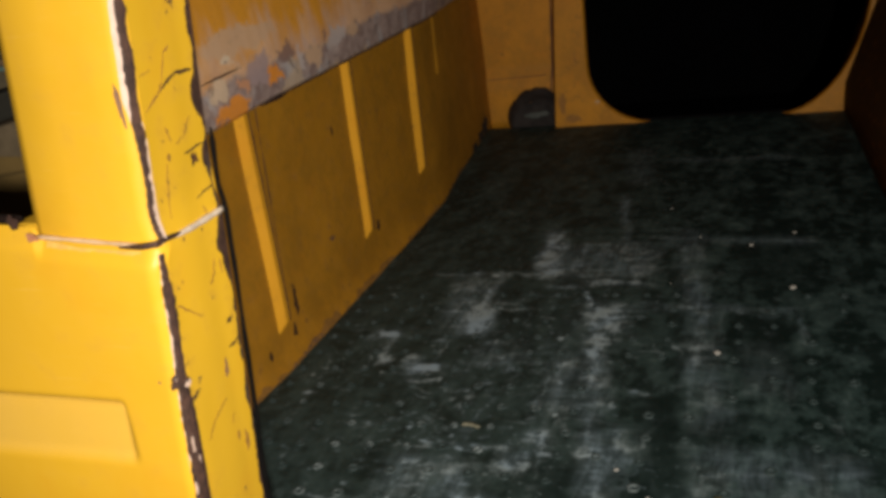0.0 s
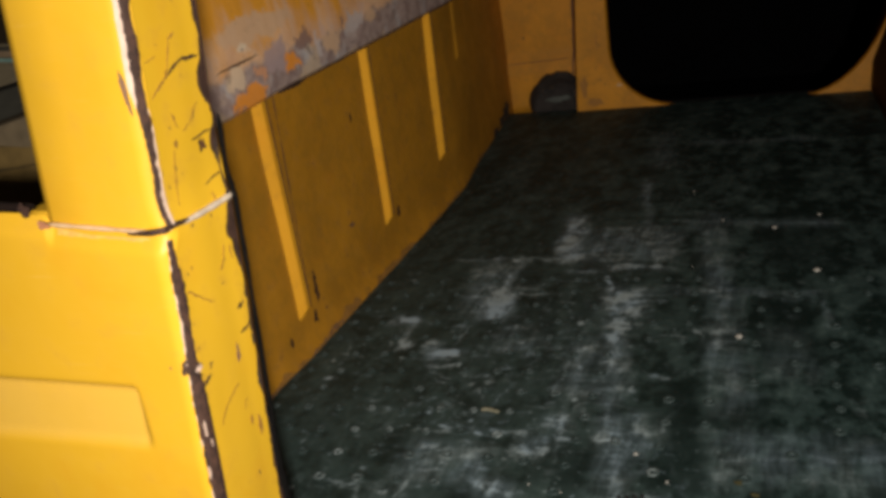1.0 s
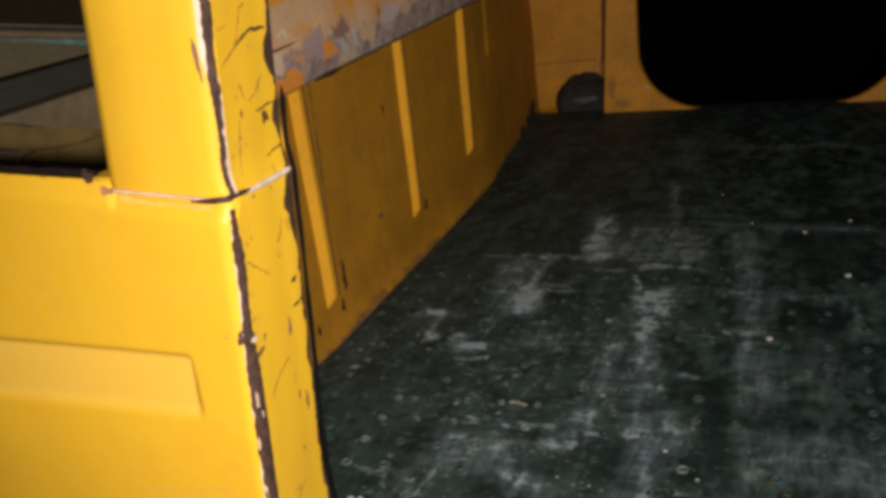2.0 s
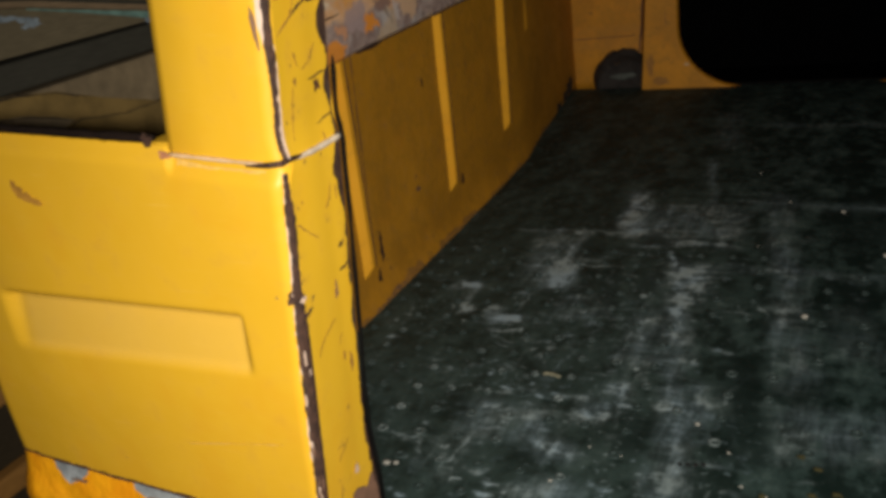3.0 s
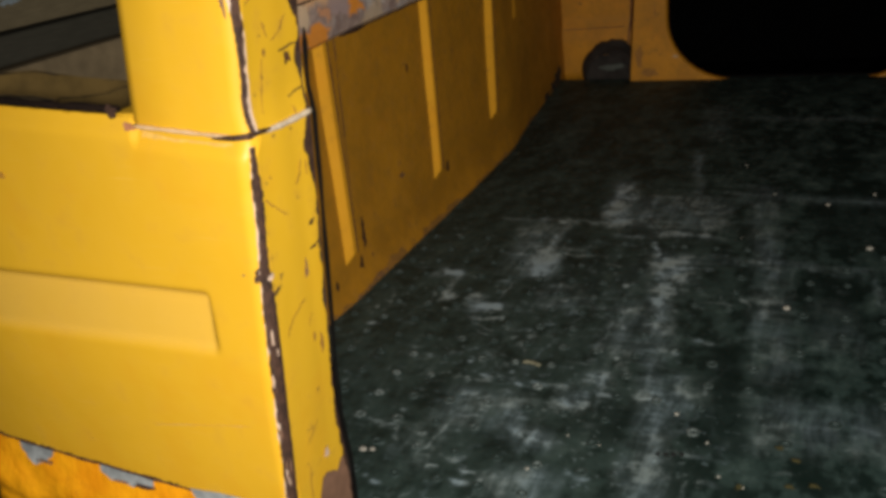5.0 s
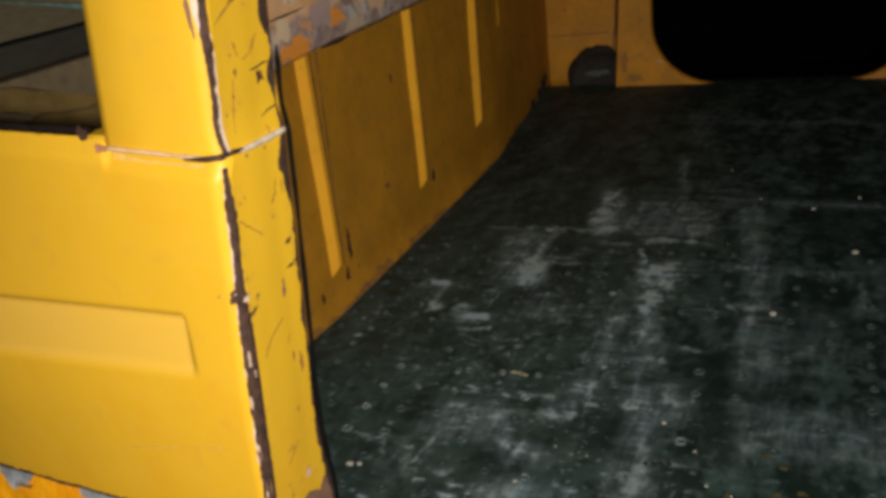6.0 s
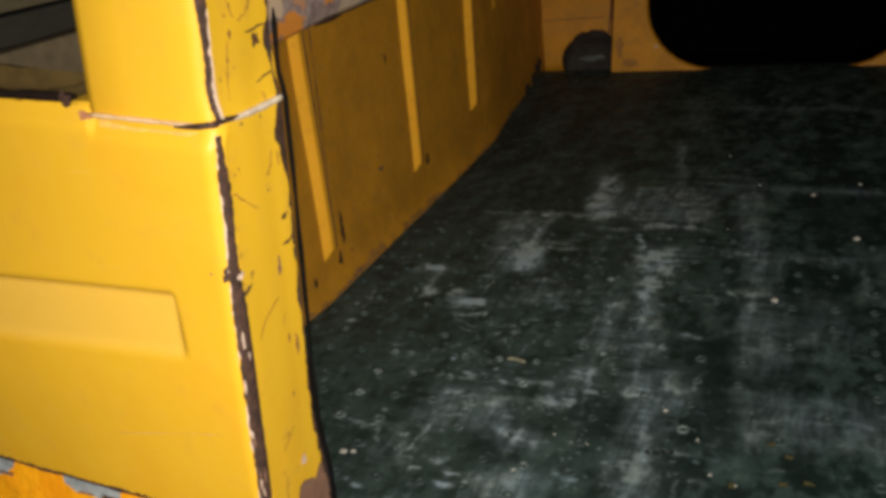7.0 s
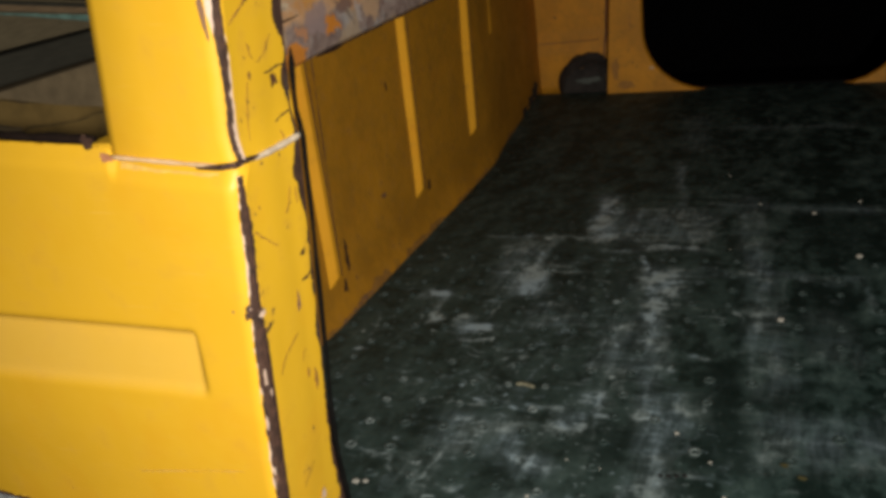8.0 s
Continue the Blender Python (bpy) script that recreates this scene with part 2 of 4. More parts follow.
# Worn places of the load floor: x0, x1, y0, y1, strength. The x values lie on lines
# that lean by LEAN with y, as the loads were dragged.
LEAN = 0.12
CHALKY = [
    (0.471, 0.537, 1.39, 1.69, 0.80), (0.530, 0.745, 1.333, 1.354, 0.60), (0.440, 0.505, 1.378, 1.392, 0.55), (0.604, 0.700, 1.11, 1.25, 0.80),
    (0.622, 0.676, 1.00, 1.14, 0.66), (0.345, 0.405, 1.09, 1.22, 0.98), (0.225, 0.365, 1.388, 1.406, 0.60), (0.285, 0.450, 1.232, 1.252, 0.60),
    (0.165, 0.217, 1.046, 1.092, 1.35), (0.196, 0.220, 0.995, 1.050, 0.60), (0.196, 0.236, 0.956, 0.992, 0.95), (0.282, 0.340, 0.924, 0.958, 1.35),
    (0.262, 0.296, 0.955, 0.995, 0.70), (0.452, 0.520, 0.508, 0.562, 0.78), (0.534, 0.580, 0.698, 0.752, 0.82), (0.503, 0.556, 0.628, 0.682, 0.62),
]
HAZY = [
    (0.545, 0.760, 1.38, 1.60, 0.40), (0.628, 0.672, 0.76, 1.04, 0.46), (0.295, 0.410, 1.10, 1.40, 0.40), (0.668, 0.692, 1.60, 1.97, 0.38),
    (0.680, 0.748, 2.06, 2.44, 0.24), (0.812, 0.872, 0.78, 1.70, 0.32), (0.325, 0.478, 0.53, 0.655, 0.36), (0.455, 0.545, 0.39, 0.465, 0.52),
    (0.632, 0.725, 0.655, 0.758, 0.54), (0.636, 0.690, 0.30, 0.69, 0.46), (0.630, 0.742, 0.549, 0.560, 0.52), (0.800, 1.060, 0.60, 0.745, 0.25),
    (0.915, 0.985, 0.90, 1.09, 0.26), (0.560, 0.650, 0.80, 1.02, 0.32), (0.700, 1.05, 1.21, 1.24, 0.26), (0.760, 1.12, 1.57, 1.63, 0.22),
    (0.28, 0.36, 0.44, 0.53, 0.18), (0.40, 0.50, 0.97, 1.06, 0.26), (0.80, 1.18, 2.27, 2.31, 0.30),
]

# places where the black covering is still unworn, in the same manner
UNWORN = [
    (0.728, 0.798, 0.77, 0.885, 0.85), (0.724, 0.800, 0.57, 0.79, 0.80), (0.800, 0.900, 0.752, 0.832, 0.75), (0.670, 1.06, 1.645, 1.668, 0.85),
    (0.560, 0.624, 0.56, 0.66, 0.70), (0.270, 0.330, 0.60, 0.66, 0.55), (0.40, 0.46, 0.48, 0.53, 0.60), (0.41, 0.52, 1.02, 1.20, 0.55),
    (0.40, 0.455, 1.24, 1.36, 0.55), (0.555, 0.605, 1.10, 1.20, 0.50), (0.90, 1.02, 0.95, 1.20, 0.65), (0.95, 1.12, 1.33, 1.58, 0.65),
    (0.56, 0.66, 1.72, 1.80, 0.60), (0.60, 0.64, 0.90, 0.97, 0.50),
]

# long scratches of the load floor: from, to, half width, strength
SCORES = [
    ((0.570, 1.31), (0.642, 1.05), 0.006, 0.95), ((0.640, 1.06), (0.672, 0.95), 0.005, 0.60), ((0.325, 1.33), (0.372, 1.07), 0.007, 0.75),
    ((0.24, 1.19), (0.47, 1.215), 0.005, 0.65), ((0.33, 1.405), (0.46, 1.395), 0.004, 0.45), ((0.54, 1.362), (0.72, 1.345), 0.006, 0.60),
    ((0.76, 1.225), (1.02, 1.19), 0.004, 0.35), ((1.02, 1.20), (1.032, 1.06), 0.005, 0.35), ((0.66, 1.625), (1.06, 1.60), 0.005, 0.38),
    ((0.42, 0.705), (0.60, 0.69), 0.005, 0.45), ((0.49, 0.97), (0.63, 1.00), 0.005, 0.40), ((0.83, 0.80), (0.80, 1.55), 0.006, 0.26),
    ((0.300, 0.53), (0.350, 0.45), 0.003, 0.40), ((0.85, 0.66), (1.12, 0.70), 0.005, 0.30),
]


def floor_mat():
    m = Nodes("worn_floor_mat")
    x, y, z = m.xyz()

    def worn(name):
        n = m.tree.nodes.new("ShaderNodeAttribute")
        n.attribute_name = name
        return n.outputs["Fac"]

    chalky, hazy, deep = worn("chalky"), worn("hazy"), worn("unworn")
    sway = m.tree.nodes.new("ShaderNodeTexNoise")
    m.put(sway.inputs["Vector"], m.pos)
    m.put(sway.inputs["Scale"], 7.0)
    bend = m.tree.nodes.new("ShaderNodeVectorMath")
    bend.operation = "MULTIPLY_ADD"
    m.put(bend.inputs[0], sway.outputs[1])
    bend.inputs[1].default_value = (0.03, 0.03, 0.0)
    m.put(bend.inputs[2], m.pos)
    bent = bend.outputs[0]

    rub = m.noise(24, 7, 0.70, None, 0.35)
    chunk = m.noise(1.0, 5, 0.66, m.mapped((44, 40, 1)))
    across = m.noise(7, 6, 0.74, m.mapped((1.0, 7.0, 1), src=bent))
    along = m.noise(6, 6, 0.74, m.mapped((8.0, 1.0, 1), src=bent))
    fine = m.noise(120, 4, 0.7)
    cloud = m.noise(3.0, 4, 0.55)
    patch = m.noise(9.0, 5, 0.60, None, 0.5)

    # scratched grain that decides where the surface is rubbed through
    drag = m.noise(9, 5, 0.72, m.mapped((1.0, 5.0, 1), (2, 7, 0), src=bent))
    grain = m.math("ADD", m.math("MULTIPLY", rub, 0.34), m.math("ADD", m.math("MULTIPLY", chunk, 0.32), m.math("ADD", m.math("MULTIPLY", m.math("MAXIMUM", m.math("SUBTRACT", across, 0.03), along), 0.24), m.math("MULTIPLY", drag, 0.10))))
    level = m.math("MAXIMUM", chalky, hazy)
    level = m.math("ADD", level, m.step(patch, 0.42, 0.64, -0.12, 0.30))
    level = m.math("SUBTRACT", level, m.math("MULTIPLY", deep, 0.60))
    # weaker towards the right
    level = m.math("SUBTRACT", level, m.step(x, 0.70, 1.05, 0.0, 0.15))
    bite = m.math("ADD", grain, m.math("MULTIPLY", level, 0.138))
    crisp = m.step(bite, 0.548, 0.672)
    strength = m.math("ADD", m.math("MULTIPLY", chalky, 0.76), m.math("ADD", m.math("MULTIPLY", hazy, 0.42), 0.16))
    wear = m.math("MULTIPLY", crisp, strength)
    film = m.math("MULTIPLY", m.math("ADD", m.math("MULTIPLY", chalky, 0.47), m.math("MULTIPLY", hazy, 0.66)), m.step(m.math("ADD", m.math("MULTIPLY", grain, 0.45), m.math("ADD", m.math("MULTIPLY", across, 0.20), m.math("MULTIPLY", along, 0.35))), 0.43, 0.58, 0.20, 1.0))
    wear = m.math("MULTIPLY", m.math("ADD", wear, film), m.math("SUBTRACT", 1.0, m.math("MULTIPLY", deep, 0.6)))
    flecks = m.math("MULTIPLY", m.step(m.noise(1.0, 3, 0.6, m.mapped((62, 66, 1), (5, 2, 0))), 0.60, 0.69, 0, 0.30), m.math("MULTIPLY", m.step(cloud, 0.40, 0.58, 0.15, 1.0), m.step(x, 1.0, 0.6, 0.3, 1.0)))
    wear = m.math("MAXIMUM", wear, flecks)

    # the covering itself: black where untouched, tinted grey-green towards the left and near end
    tone = m.math("ADD", m.math("MULTIPLY", m.noise(1.0, 6, 0.68, m.mapped((24, 17, 1), src=bent)), 0.55), m.math("MULTIPLY", grain, 0.45))
    broad = m.noise(1.0, 4, 0.62, m.mapped((10, 5, 1), (1, 4, 0), src=bent))
    tone = m.math("ADD", tone, m.step(broad, 0.36, 0.62, -0.055, 0.055))
    dark = m.mix(m.step(tone, 0.45, 0.56), (0.0045, 0.0132, 0.0104), (0.028, 0.050, 0.044))
    dark = m.mix(m.step(tone, 0.55, 0.66, 0, 0.75), dark, (0.078, 0.118, 0.102))
    left_tint = m.math("MULTIPLY", m.math("MULTIPLY", m.step(x, 0.98, 0.45), m.step(y, 1.9, 1.2, 0.45, 1.0)), m.step(grain, 0.42, 0.58, 0.20, 0.70))
    dark = m.mix(left_tint, dark, (0.042, 0.064, 0.054))
    dark = m.mix(m.math("MULTIPLY", deep, 0.85), dark, (0.0042, 0.0115, 0.0095))
    pale = m.mix(m.step(patch, 0.40, 0.60), (0.330, 0.430, 0.475), (0.335, 0.405, 0.395))
    c = m.mix(m.math("MINIMUM", wear, 0.92), dark, pale)
    m.bump(m.math("ADD", m.math("MULTIPLY", fine, 0.5), grain), 0.22, 0.002)
    return m.done(c, m.step(rub, 0.3, 0.7, 0.55, 0.8), 0.0, 0.25)


M_FLOOR = floor_mat()


def stud_rubber():
    m = Nodes("worn_stud")
    info = m.tree.nodes.new("ShaderNodeObjectInfo")
    n = m.noise(110, 3, 0.6)
    x, y, z = m.xyz()
    worn = m.math("MULTIPLY", m.step(info.outputs["Random"], 0.30, 0.90), m.math("MULTIPLY", m.step(x, 0.90, 0.62, 0.22, 1.0), m.step(y, 0.95, 0.62, 0.16, 1.0)))
    pale = m.math("MULTIPLY", worn, m.step(n, 0.38, 0.58, 0.10, 1.0))
    c = m.mix(m.math("MULTIPLY", pale, m.step(m.noise(6, 2, 0.5), 0.35, 0.6, 0.35, 1.0)), (0.032, 0.049, 0.044), (0.23, 0.265, 0.25))
    return m.done(c, 0.6, 0.0, 0.3)


M_STUD = stud_rubber()


def board(name, color, rough=0.7):
    m = Nodes(name)
    grain = m.noise(30, 6, 0.65, m.mapped((9, 0.8, 9)))
    cloud = m.noise(5, 3)
    c = m.mix(m.step(grain, 0.35, 0.65), color, tuple(v * 0.74 for v in color))
    c = m.mix(m.step(cloud, 0.45, 0.7, 0, 0.5), c, tuple(v * 0.7 for v in color))
    m.bump(grain, 0.3, 0.002)
    return m.done(c, rough, 0, 0.3)


M_BOARD_BROWN = board("brown_board", (0.33, 0.225, 0.125))
M_BOARD_OLIVE = board("olive_board", (0.22, 0.175, 0.10))
M_BOARD_GREY = board("dark_grey_board", (0.075, 0.069, 0.050))
M_BOARD_PALE = board("pale_plank", (0.34, 0.160, 0.036))
M_BOARD_DARK = board("dark_plank", (0.042, 0.029, 0.014))
M_CARD = plain("brown_cardboard", (0.36, 0.265, 0.145), 0.85, 0.45, 11)
M_CARD_OCHRE = plain("ochre_cardboard", (0.30, 0.190, 0.055), 0.85, 0.5, 10)
M_GAP_SHADE = plain("gap_shade_brown", (0.075, 0.052, 0.030), 0.9, 0.5, 60)
M_TEAL = plain("teal_paint", (0.25, 0.42, 0.35), 0.6, 0.6, 45)
M_MARK = plain("pale_blue_chalk", (0.34, 0.40, 0.43), 0.7, 0.6, 70)


# ---- mesh helpers ----
def part(name, bm, material, parent=None, label="", smooth=False):
    me = bpy.data.meshes.new(name)
    bmesh.ops.recalc_face_normals(bm, faces=bm.faces)
    if smooth:
        for f in bm.faces:
            f.smooth = True
    bm.to_mesh(me)
    bm.free()
    me.materials.append(material)
    ob = new(name, me)
    ob.parent = parent
    if label:
        ob["label"] = label
    return ob


def box(bm, x0, y0, z0, x1, y1, z1, bevel=0.0):
    m = Matrix.LocRotScale(((x0 + x1) / 2, (y0 + y1) / 2, (z0 + z1) / 2), None, (x1 - x0, y1 - y0, z1 - z0))
    made = bmesh.ops.create_cube(bm, size=1, matrix=m)
    if bevel:
        edges = list({e for v in made["verts"] for e in v.link_edges})
        bmesh.ops.bevel(bm, geom=edges, offset=bevel, segments=2, affect="EDGES", profile=0.5)


def sheet(bm, f, us, vs, thick=None):
    """A grid of points f(u, v); thick: an offset that gives it a back and rims."""
    grid = [[bm.verts.new(f(u, v)) for v in vs] for u in us]
    for a in range(len(us) - 1):
        for b in range(len(vs) - 1):
            bm.faces.new((grid[a][b], grid[a + 1][b], grid[a + 1][b + 1], grid[a][b + 1]))
    if thick:
        off = Vector(thick)
        back = [[bm.verts.new(v.co + off) for v in row] for row in grid]
        n, k = len(us), len(vs)
        for a in range(n - 1):
            for b in range(k - 1):
                bm.faces.new((back[a][b], back[a][b + 1], back[a + 1][b + 1], back[a + 1][b]))
        rim = [(a, 0) for a in range(n)] + [(n - 1, b) for b in range(1, k)] + [(a, k - 1) for a in range(n - 2, -1, -1)] + [(0, b) for b in range(k - 2, 0, -1)]
        for (a, b), (c, d) in zip(rim, rim[1:] + rim[:1]):
            bm.faces.new((grid[a][b], back[a][b], back[c][d], grid[c][d]))


def tube(bm, points, radius, sides=6):
    """A round bead along points; radius may be a list."""
    pts = [Vector(p) for p in points]
    rings = []
    for k, p in enumerate(pts):
        d = (pts[min(k + 1, len(pts) - 1)] - pts[max(k - 1, 0)]).normalized()
        side = d.cross(Vector((0, 0, 1)) if abs(d.z) < 0.9 else Vector((1, 0, 0))).normalized()
        up = side.cross(d)
        r = radius[k] if isinstance(radius, (list, tuple)) else radius
        rings.append([bm.verts.new(p + r * (math.cos(6.2832 * s / sides) * side + math.sin(6.2832 * s / sides) * up)) for s in range(sides)])
    for a, b in zip(rings, rings[1:]):
        for s in range(sides):
            bm.faces.new((a[s], a[(s + 1) % sides], b[(s + 1) % sides], b[s]))
    bm.faces.new(rings[0][::-1])
    bm.faces.new(rings[-1])


def span(a, b, n):
    return [a + (b - a) * k / n for k in range(n + 1)]


def smooth_step(a, b, v):
    t = min(max((v - a) / (b - a), 0), 1)
    return t * t * (3 - 2 * t)


def wob(seed, v, scale=1.0):
    return noise.noise((v * scale, seed * 7.31, seed * 1.7))


def blotch(place, cu, cz, ru, rz, seed, n=18, rag=0.38):
    """A small ragged patch lying on a face."""
    b = bmesh.new()
    ringv = []
    for k in range(n):
        a = 6.2832 * k / n
        g = 1 + 0.55 * noise.noise((math.cos(a) * 1.3, math.sin(a) * 1.3, seed * 3.7)) + rag * noise.noise((math.cos(a) * 4.1, math.sin(a) * 4.1, seed * 1.9))
        ringv.append(b.verts.new(place(cu + ru * g * math.cos(a), cz + rz * g * math.sin(a))))
    mid = b.verts.new(place(cu, cz))
    for k in range(n):
        b.faces.new((mid, ringv[k], ringv[(k + 1) % n]))
    return b


# ---- the van: load floor and inner walls ----
def left_x(y):
    """The inner side panel bends outward towards the bulkhead."""
    if y < 2.0:
        return 0.015 - 0.0225 * (y - 0.8)
    return -0.012 - 0.125 * (y - 2.0)


BULK_Y, ROOF = 2.80, 1.42

def floor_height(x, y):
    return 0.0025 * noise.noise((x * 3, y * 2.2, 0.3))


def ramp(a, b, v):
    t = np.clip((v - a) / (b - a), 0, 1)
    return t * t * (3 - 2 * t)


def worn_field(px, py, rows, soft):
    """How far the covering is worn at each point, by the leaning rectangles given."""
    sx, total = px + LEAN * (py - 1.0), np.zeros_like(px)
    for x0, x1, y0, y1, s in rows:
        gx, gy = min(soft, 0.38 * (x1 - x0)), min(soft, 0.40 * (y1 - y0) + 0.003)
        total = np.maximum(total, s * ramp(x0 - gx, x0 + gx, sx) * ramp(-x1 - gx, -x1 + gx, -sx) * ramp(y0 - gy, y0 + gy, py) * ramp(-y1 - gy, -y1 + gy, -py))
    return total


def scored(px, py, total):
    pick = random.Random(5)
    light = []
    for _ in range(110):
        cx, cy, turn = pick.gauss(0.52, 0.22), pick.gauss(0.90, 0.38), pick.choice((0.0, 1.45, 1.75)) + pick.gauss(0, 0.13)
        long = pick.uniform(0.015, 0.07)
        dx, dy = long * math.cos(turn), long * math.sin(turn)
        light.append(((cx - dx, cy - dy), (cx + dx, cy + dy), pick.uniform(0.0016, 0.0032), pick.uniform(0.2, 0.55) * (1 if cx < 0.8 else 0.55)))
    for (ax, ay), (bx, by), half, s in SCORES + light:
        long = math.hypot(bx - ax, by - ay)
        ux, uy = (bx - ax) / long, (by - ay) / long
        u, v = (px - ax) * ux + (py - ay) * uy, np.abs((px - ax) * uy - (py - ay) * ux)
        total = np.maximum(total, s * ramp(-half * 2, 0, -v) * ramp(-0.01, 0.02, u) * ramp(-long - 0.01, -long + 0.03, -u))
    return total


def dabbed(px, py, total, count, near, size):
    """Small pale dabs and smears, thickest where feet and loads have rubbed."""
    pick = random.Random(count)
    for _ in range(count):
        cx, cy = pick.gauss(near[0], 0.18), pick.gauss(near[1], 0.30)
        rx, ry, s = size * pick.uniform(0.6, 2.2), size * pick.uniform(0.4, 1.0), pick.uniform(0.25, 0.75)
        if cx > 0.8:
            s *= 0.5
        here = np.nonzero((np.abs(px - cx) < 0.035) & (np.abs(py - cy) < 0.03))[0]
        r = np.hypot((px[here] - cx) / rx, (py[here] - cy) / ry)
        total[here] = np.maximum(total[here], s * ramp(-1.3, -0.5, -r))
    return total


def build_floor():
    """The load floor as one sheet with a rim, carrying its wear in named attributes."""
    us, vs = span(0, 1, 380), span(0.02, 0.25, 12)[:-1] + span(0.25, 1.80, 420)[:-1] + span(1.80, 2.832, 110)
    verts = []
    for v in vs:
        x0 = left_x(v) - 0.03
        verts += [(x0 + u * (1.20 + 0.05 * (2.8 - v) - x0), v) for u in us]
    n, k = len(us), len(vs)
    torn = []
    for x, y in verts:
        a, b = noise.noise_vector((x * 11, y * 11, 0.5)), noise.noise_vector((x * 48, y * 48, 2.5))
        torn.append((x + 0.018 * a.x + 0.010 * b.x, y + 0.018 * a.y + 0.010 * b.y))
    torn = np.array(torn)
    px, py = torn[:, 0].copy(), torn[:, 1].copy()
    chalky = dabbed(px, py, scored(px, py, worn_field(px, py, CHALKY, 0.030)), 150, (0.50, 0.82), 0.010)
    chalky = dabbed(px, py, chalky, 320, (0.42, 0.72), 0.0045)
    fields = {"chalky": chalky, "hazy": worn_field(px, py, HAZY, 0.026), "unworn": worn_field(px, py, UNWORN, 0.022)}
    faces = [(r * n + c, r * n + c + 1, (r + 1) * n + c + 1, (r + 1) * n + c) for r in range(k - 1) for c in range(n - 1)]
    rim = list(range(n)) + [r * n + n - 1 for r in range(1, k)] + [(k - 1) * n + c for c in range(n - 2, -1, -1)] + [r * n for r in range(k - 2, 0, -1)]
    points = [(x, y, floor_height(x, y)) for x, y in verts]
    base = len(points)
    points += [(points[i][0], points[i][1], -0.03) for i in rim]
    faces += [(rim[i], base + i, base + (i + 1) % len(rim), rim[(i + 1) % len(rim)]) for i in range(len(rim))]
    faces.append(tuple(range(base, base + len(rim))))
    me = bpy.data.meshes.new("floor")
    me.from_pydata(points, [], faces)
    me.polygons.foreach_set("use_smooth", [True] * len(me.polygons))
    for name, values in fields.items():
        layer = me.attributes.new(name, "FLOAT", "POINT")
        layer.data.foreach_set("value", np.concatenate([values, np.zeros(len(rim))]).astype(np.float32))
    me.materials.append(M_FLOOR)
    return new("floor", me)


floor = tagged(build_floor(), "black rubber load floor with grey scuffs and worn studs", "floor", kind="structure")

# left inner wall: ribbed lower panel
bm = bmesh.new()


def lower_wall(u, v):
    w = 0.003 * noise.noise((u * 3.0, v * 4.0, 2.0))
    w += (0.018 + 0.006 * noise.noise((u * 7.0, 0.0, 5.0))) * max(0.0, 1 - max(v, 0.0) / 0.055) ** 2 * smooth_step(2.3, 1.6, u)   # soft turn into the floor
    return (left_x(u) + w, u, v)


sheet(bm, lower_wall, span(0.64, 2.98, 54), [-0.02, 0.0, 0.006, 0.013, 0.021, 0.030, 0.041, 0.055] + span(0.08, 0.56, 12), (-0.02, 0, 0))
wall_left = tagged(part("wall_left", bm, M_WALL, smooth=True), "yellow painted ribbed inner side wall with grime", "wall", kind="structure")


def rib(y_bot, y_top, z_bot, z_top, wide, deep):
    """A pressed, slightly leaning rib with sloping flanks and a rounded foot."""
    b = bmesh.new()

    def f(u, v):
        z = z_bot + (z_top - z_bot) * v
        yc = y_bot + (y_top - y_bot) * v
        foot = smooth_step(0.0, 0.05, v)
        ys, px = RIB_PROFILE[int(u)]
        return (left_x(yc) + px * deep * (0.15 + 0.85 * foot), yc + (0.013 * ys if ys <= 0 else ys * wide * (0.6 + 0.4 * foot)), z)

    sheet(b, f, range(len(RIB_PROFILE)), span(0, 1, 24))
    return b


# across the rib: near flank facing the doors, flat top, far flank
RIB_PROFILE = [(-1.2, -0.15), (-1.0, 0.05), (0.0, 0.90), (0.10, 1.0), (0.75, 0.95), (0.92, 0.6), (1.0, -0.15)]
for n, (yb, yt, zb, zt, wide, deep) in enumerate([(0.931, 0.943, 0.076, 0.545, 0.021, 0.016), (1.404, 1.440, 0.098, 0.550, 0.020, 0.015), (1.828, 1.884, 0.132, 0.560, 0.018, 0.015), (2.12, 2.155, 0.36, 0.560, 0.024, 0.006)]):
    part("rib", rib(yb, yt, zb, zt, wide, deep), M_RIB if n < 3 else M_WALL, wall_left, "yellow pressed rib, its paint brightened as if lit" if n == 0 else "")
    if n < 3:
        # dark bead that draws the shadow line along the rib's far edge
        bm = bmesh.new()
        tube(bm, [(left_x(yb + (yt - yb) * v) + deep * 0.96, yb + (yt - yb) * v + wide * 0.84, zb + (zt - zb) * v) for v in span(0.04, 0.98, 24)], [0.0010 + 0.0026 * abs(wob(n + 33, k, 0.4)) for k in range(25)], 5)
        part("rib_shade_line", bm, M_RUST, wall_left)

# folded seam beside the first rib and its scraped foot
bm = bmesh.new()
tube(bm, [(left_x(1.0) + 0.001, 1.010 - 0.032 * (0.5 - z) / 0.36, z) for z in span(0.53, 0.11, 24)], [0.0003 + 0.0022 * abs(wob(61, k, 0.35)) for k in range(25)], 5)
part("panel_seam", bm, M_RUST, wall_left, "thin dark panel seam")

# boxed rail above, with its folded lower lip
bm = bmesh.new()
PROFILE = [(0.010, 0.536), (0.032, 0.538), (0.040, 0.545), (0.043, 0.567), (0.0425, 0.600), (0.0425, 0.606), (0.040, 0.64), (0.022, 0.80), (0.004, 1.05), (-0.02, ROOF)]


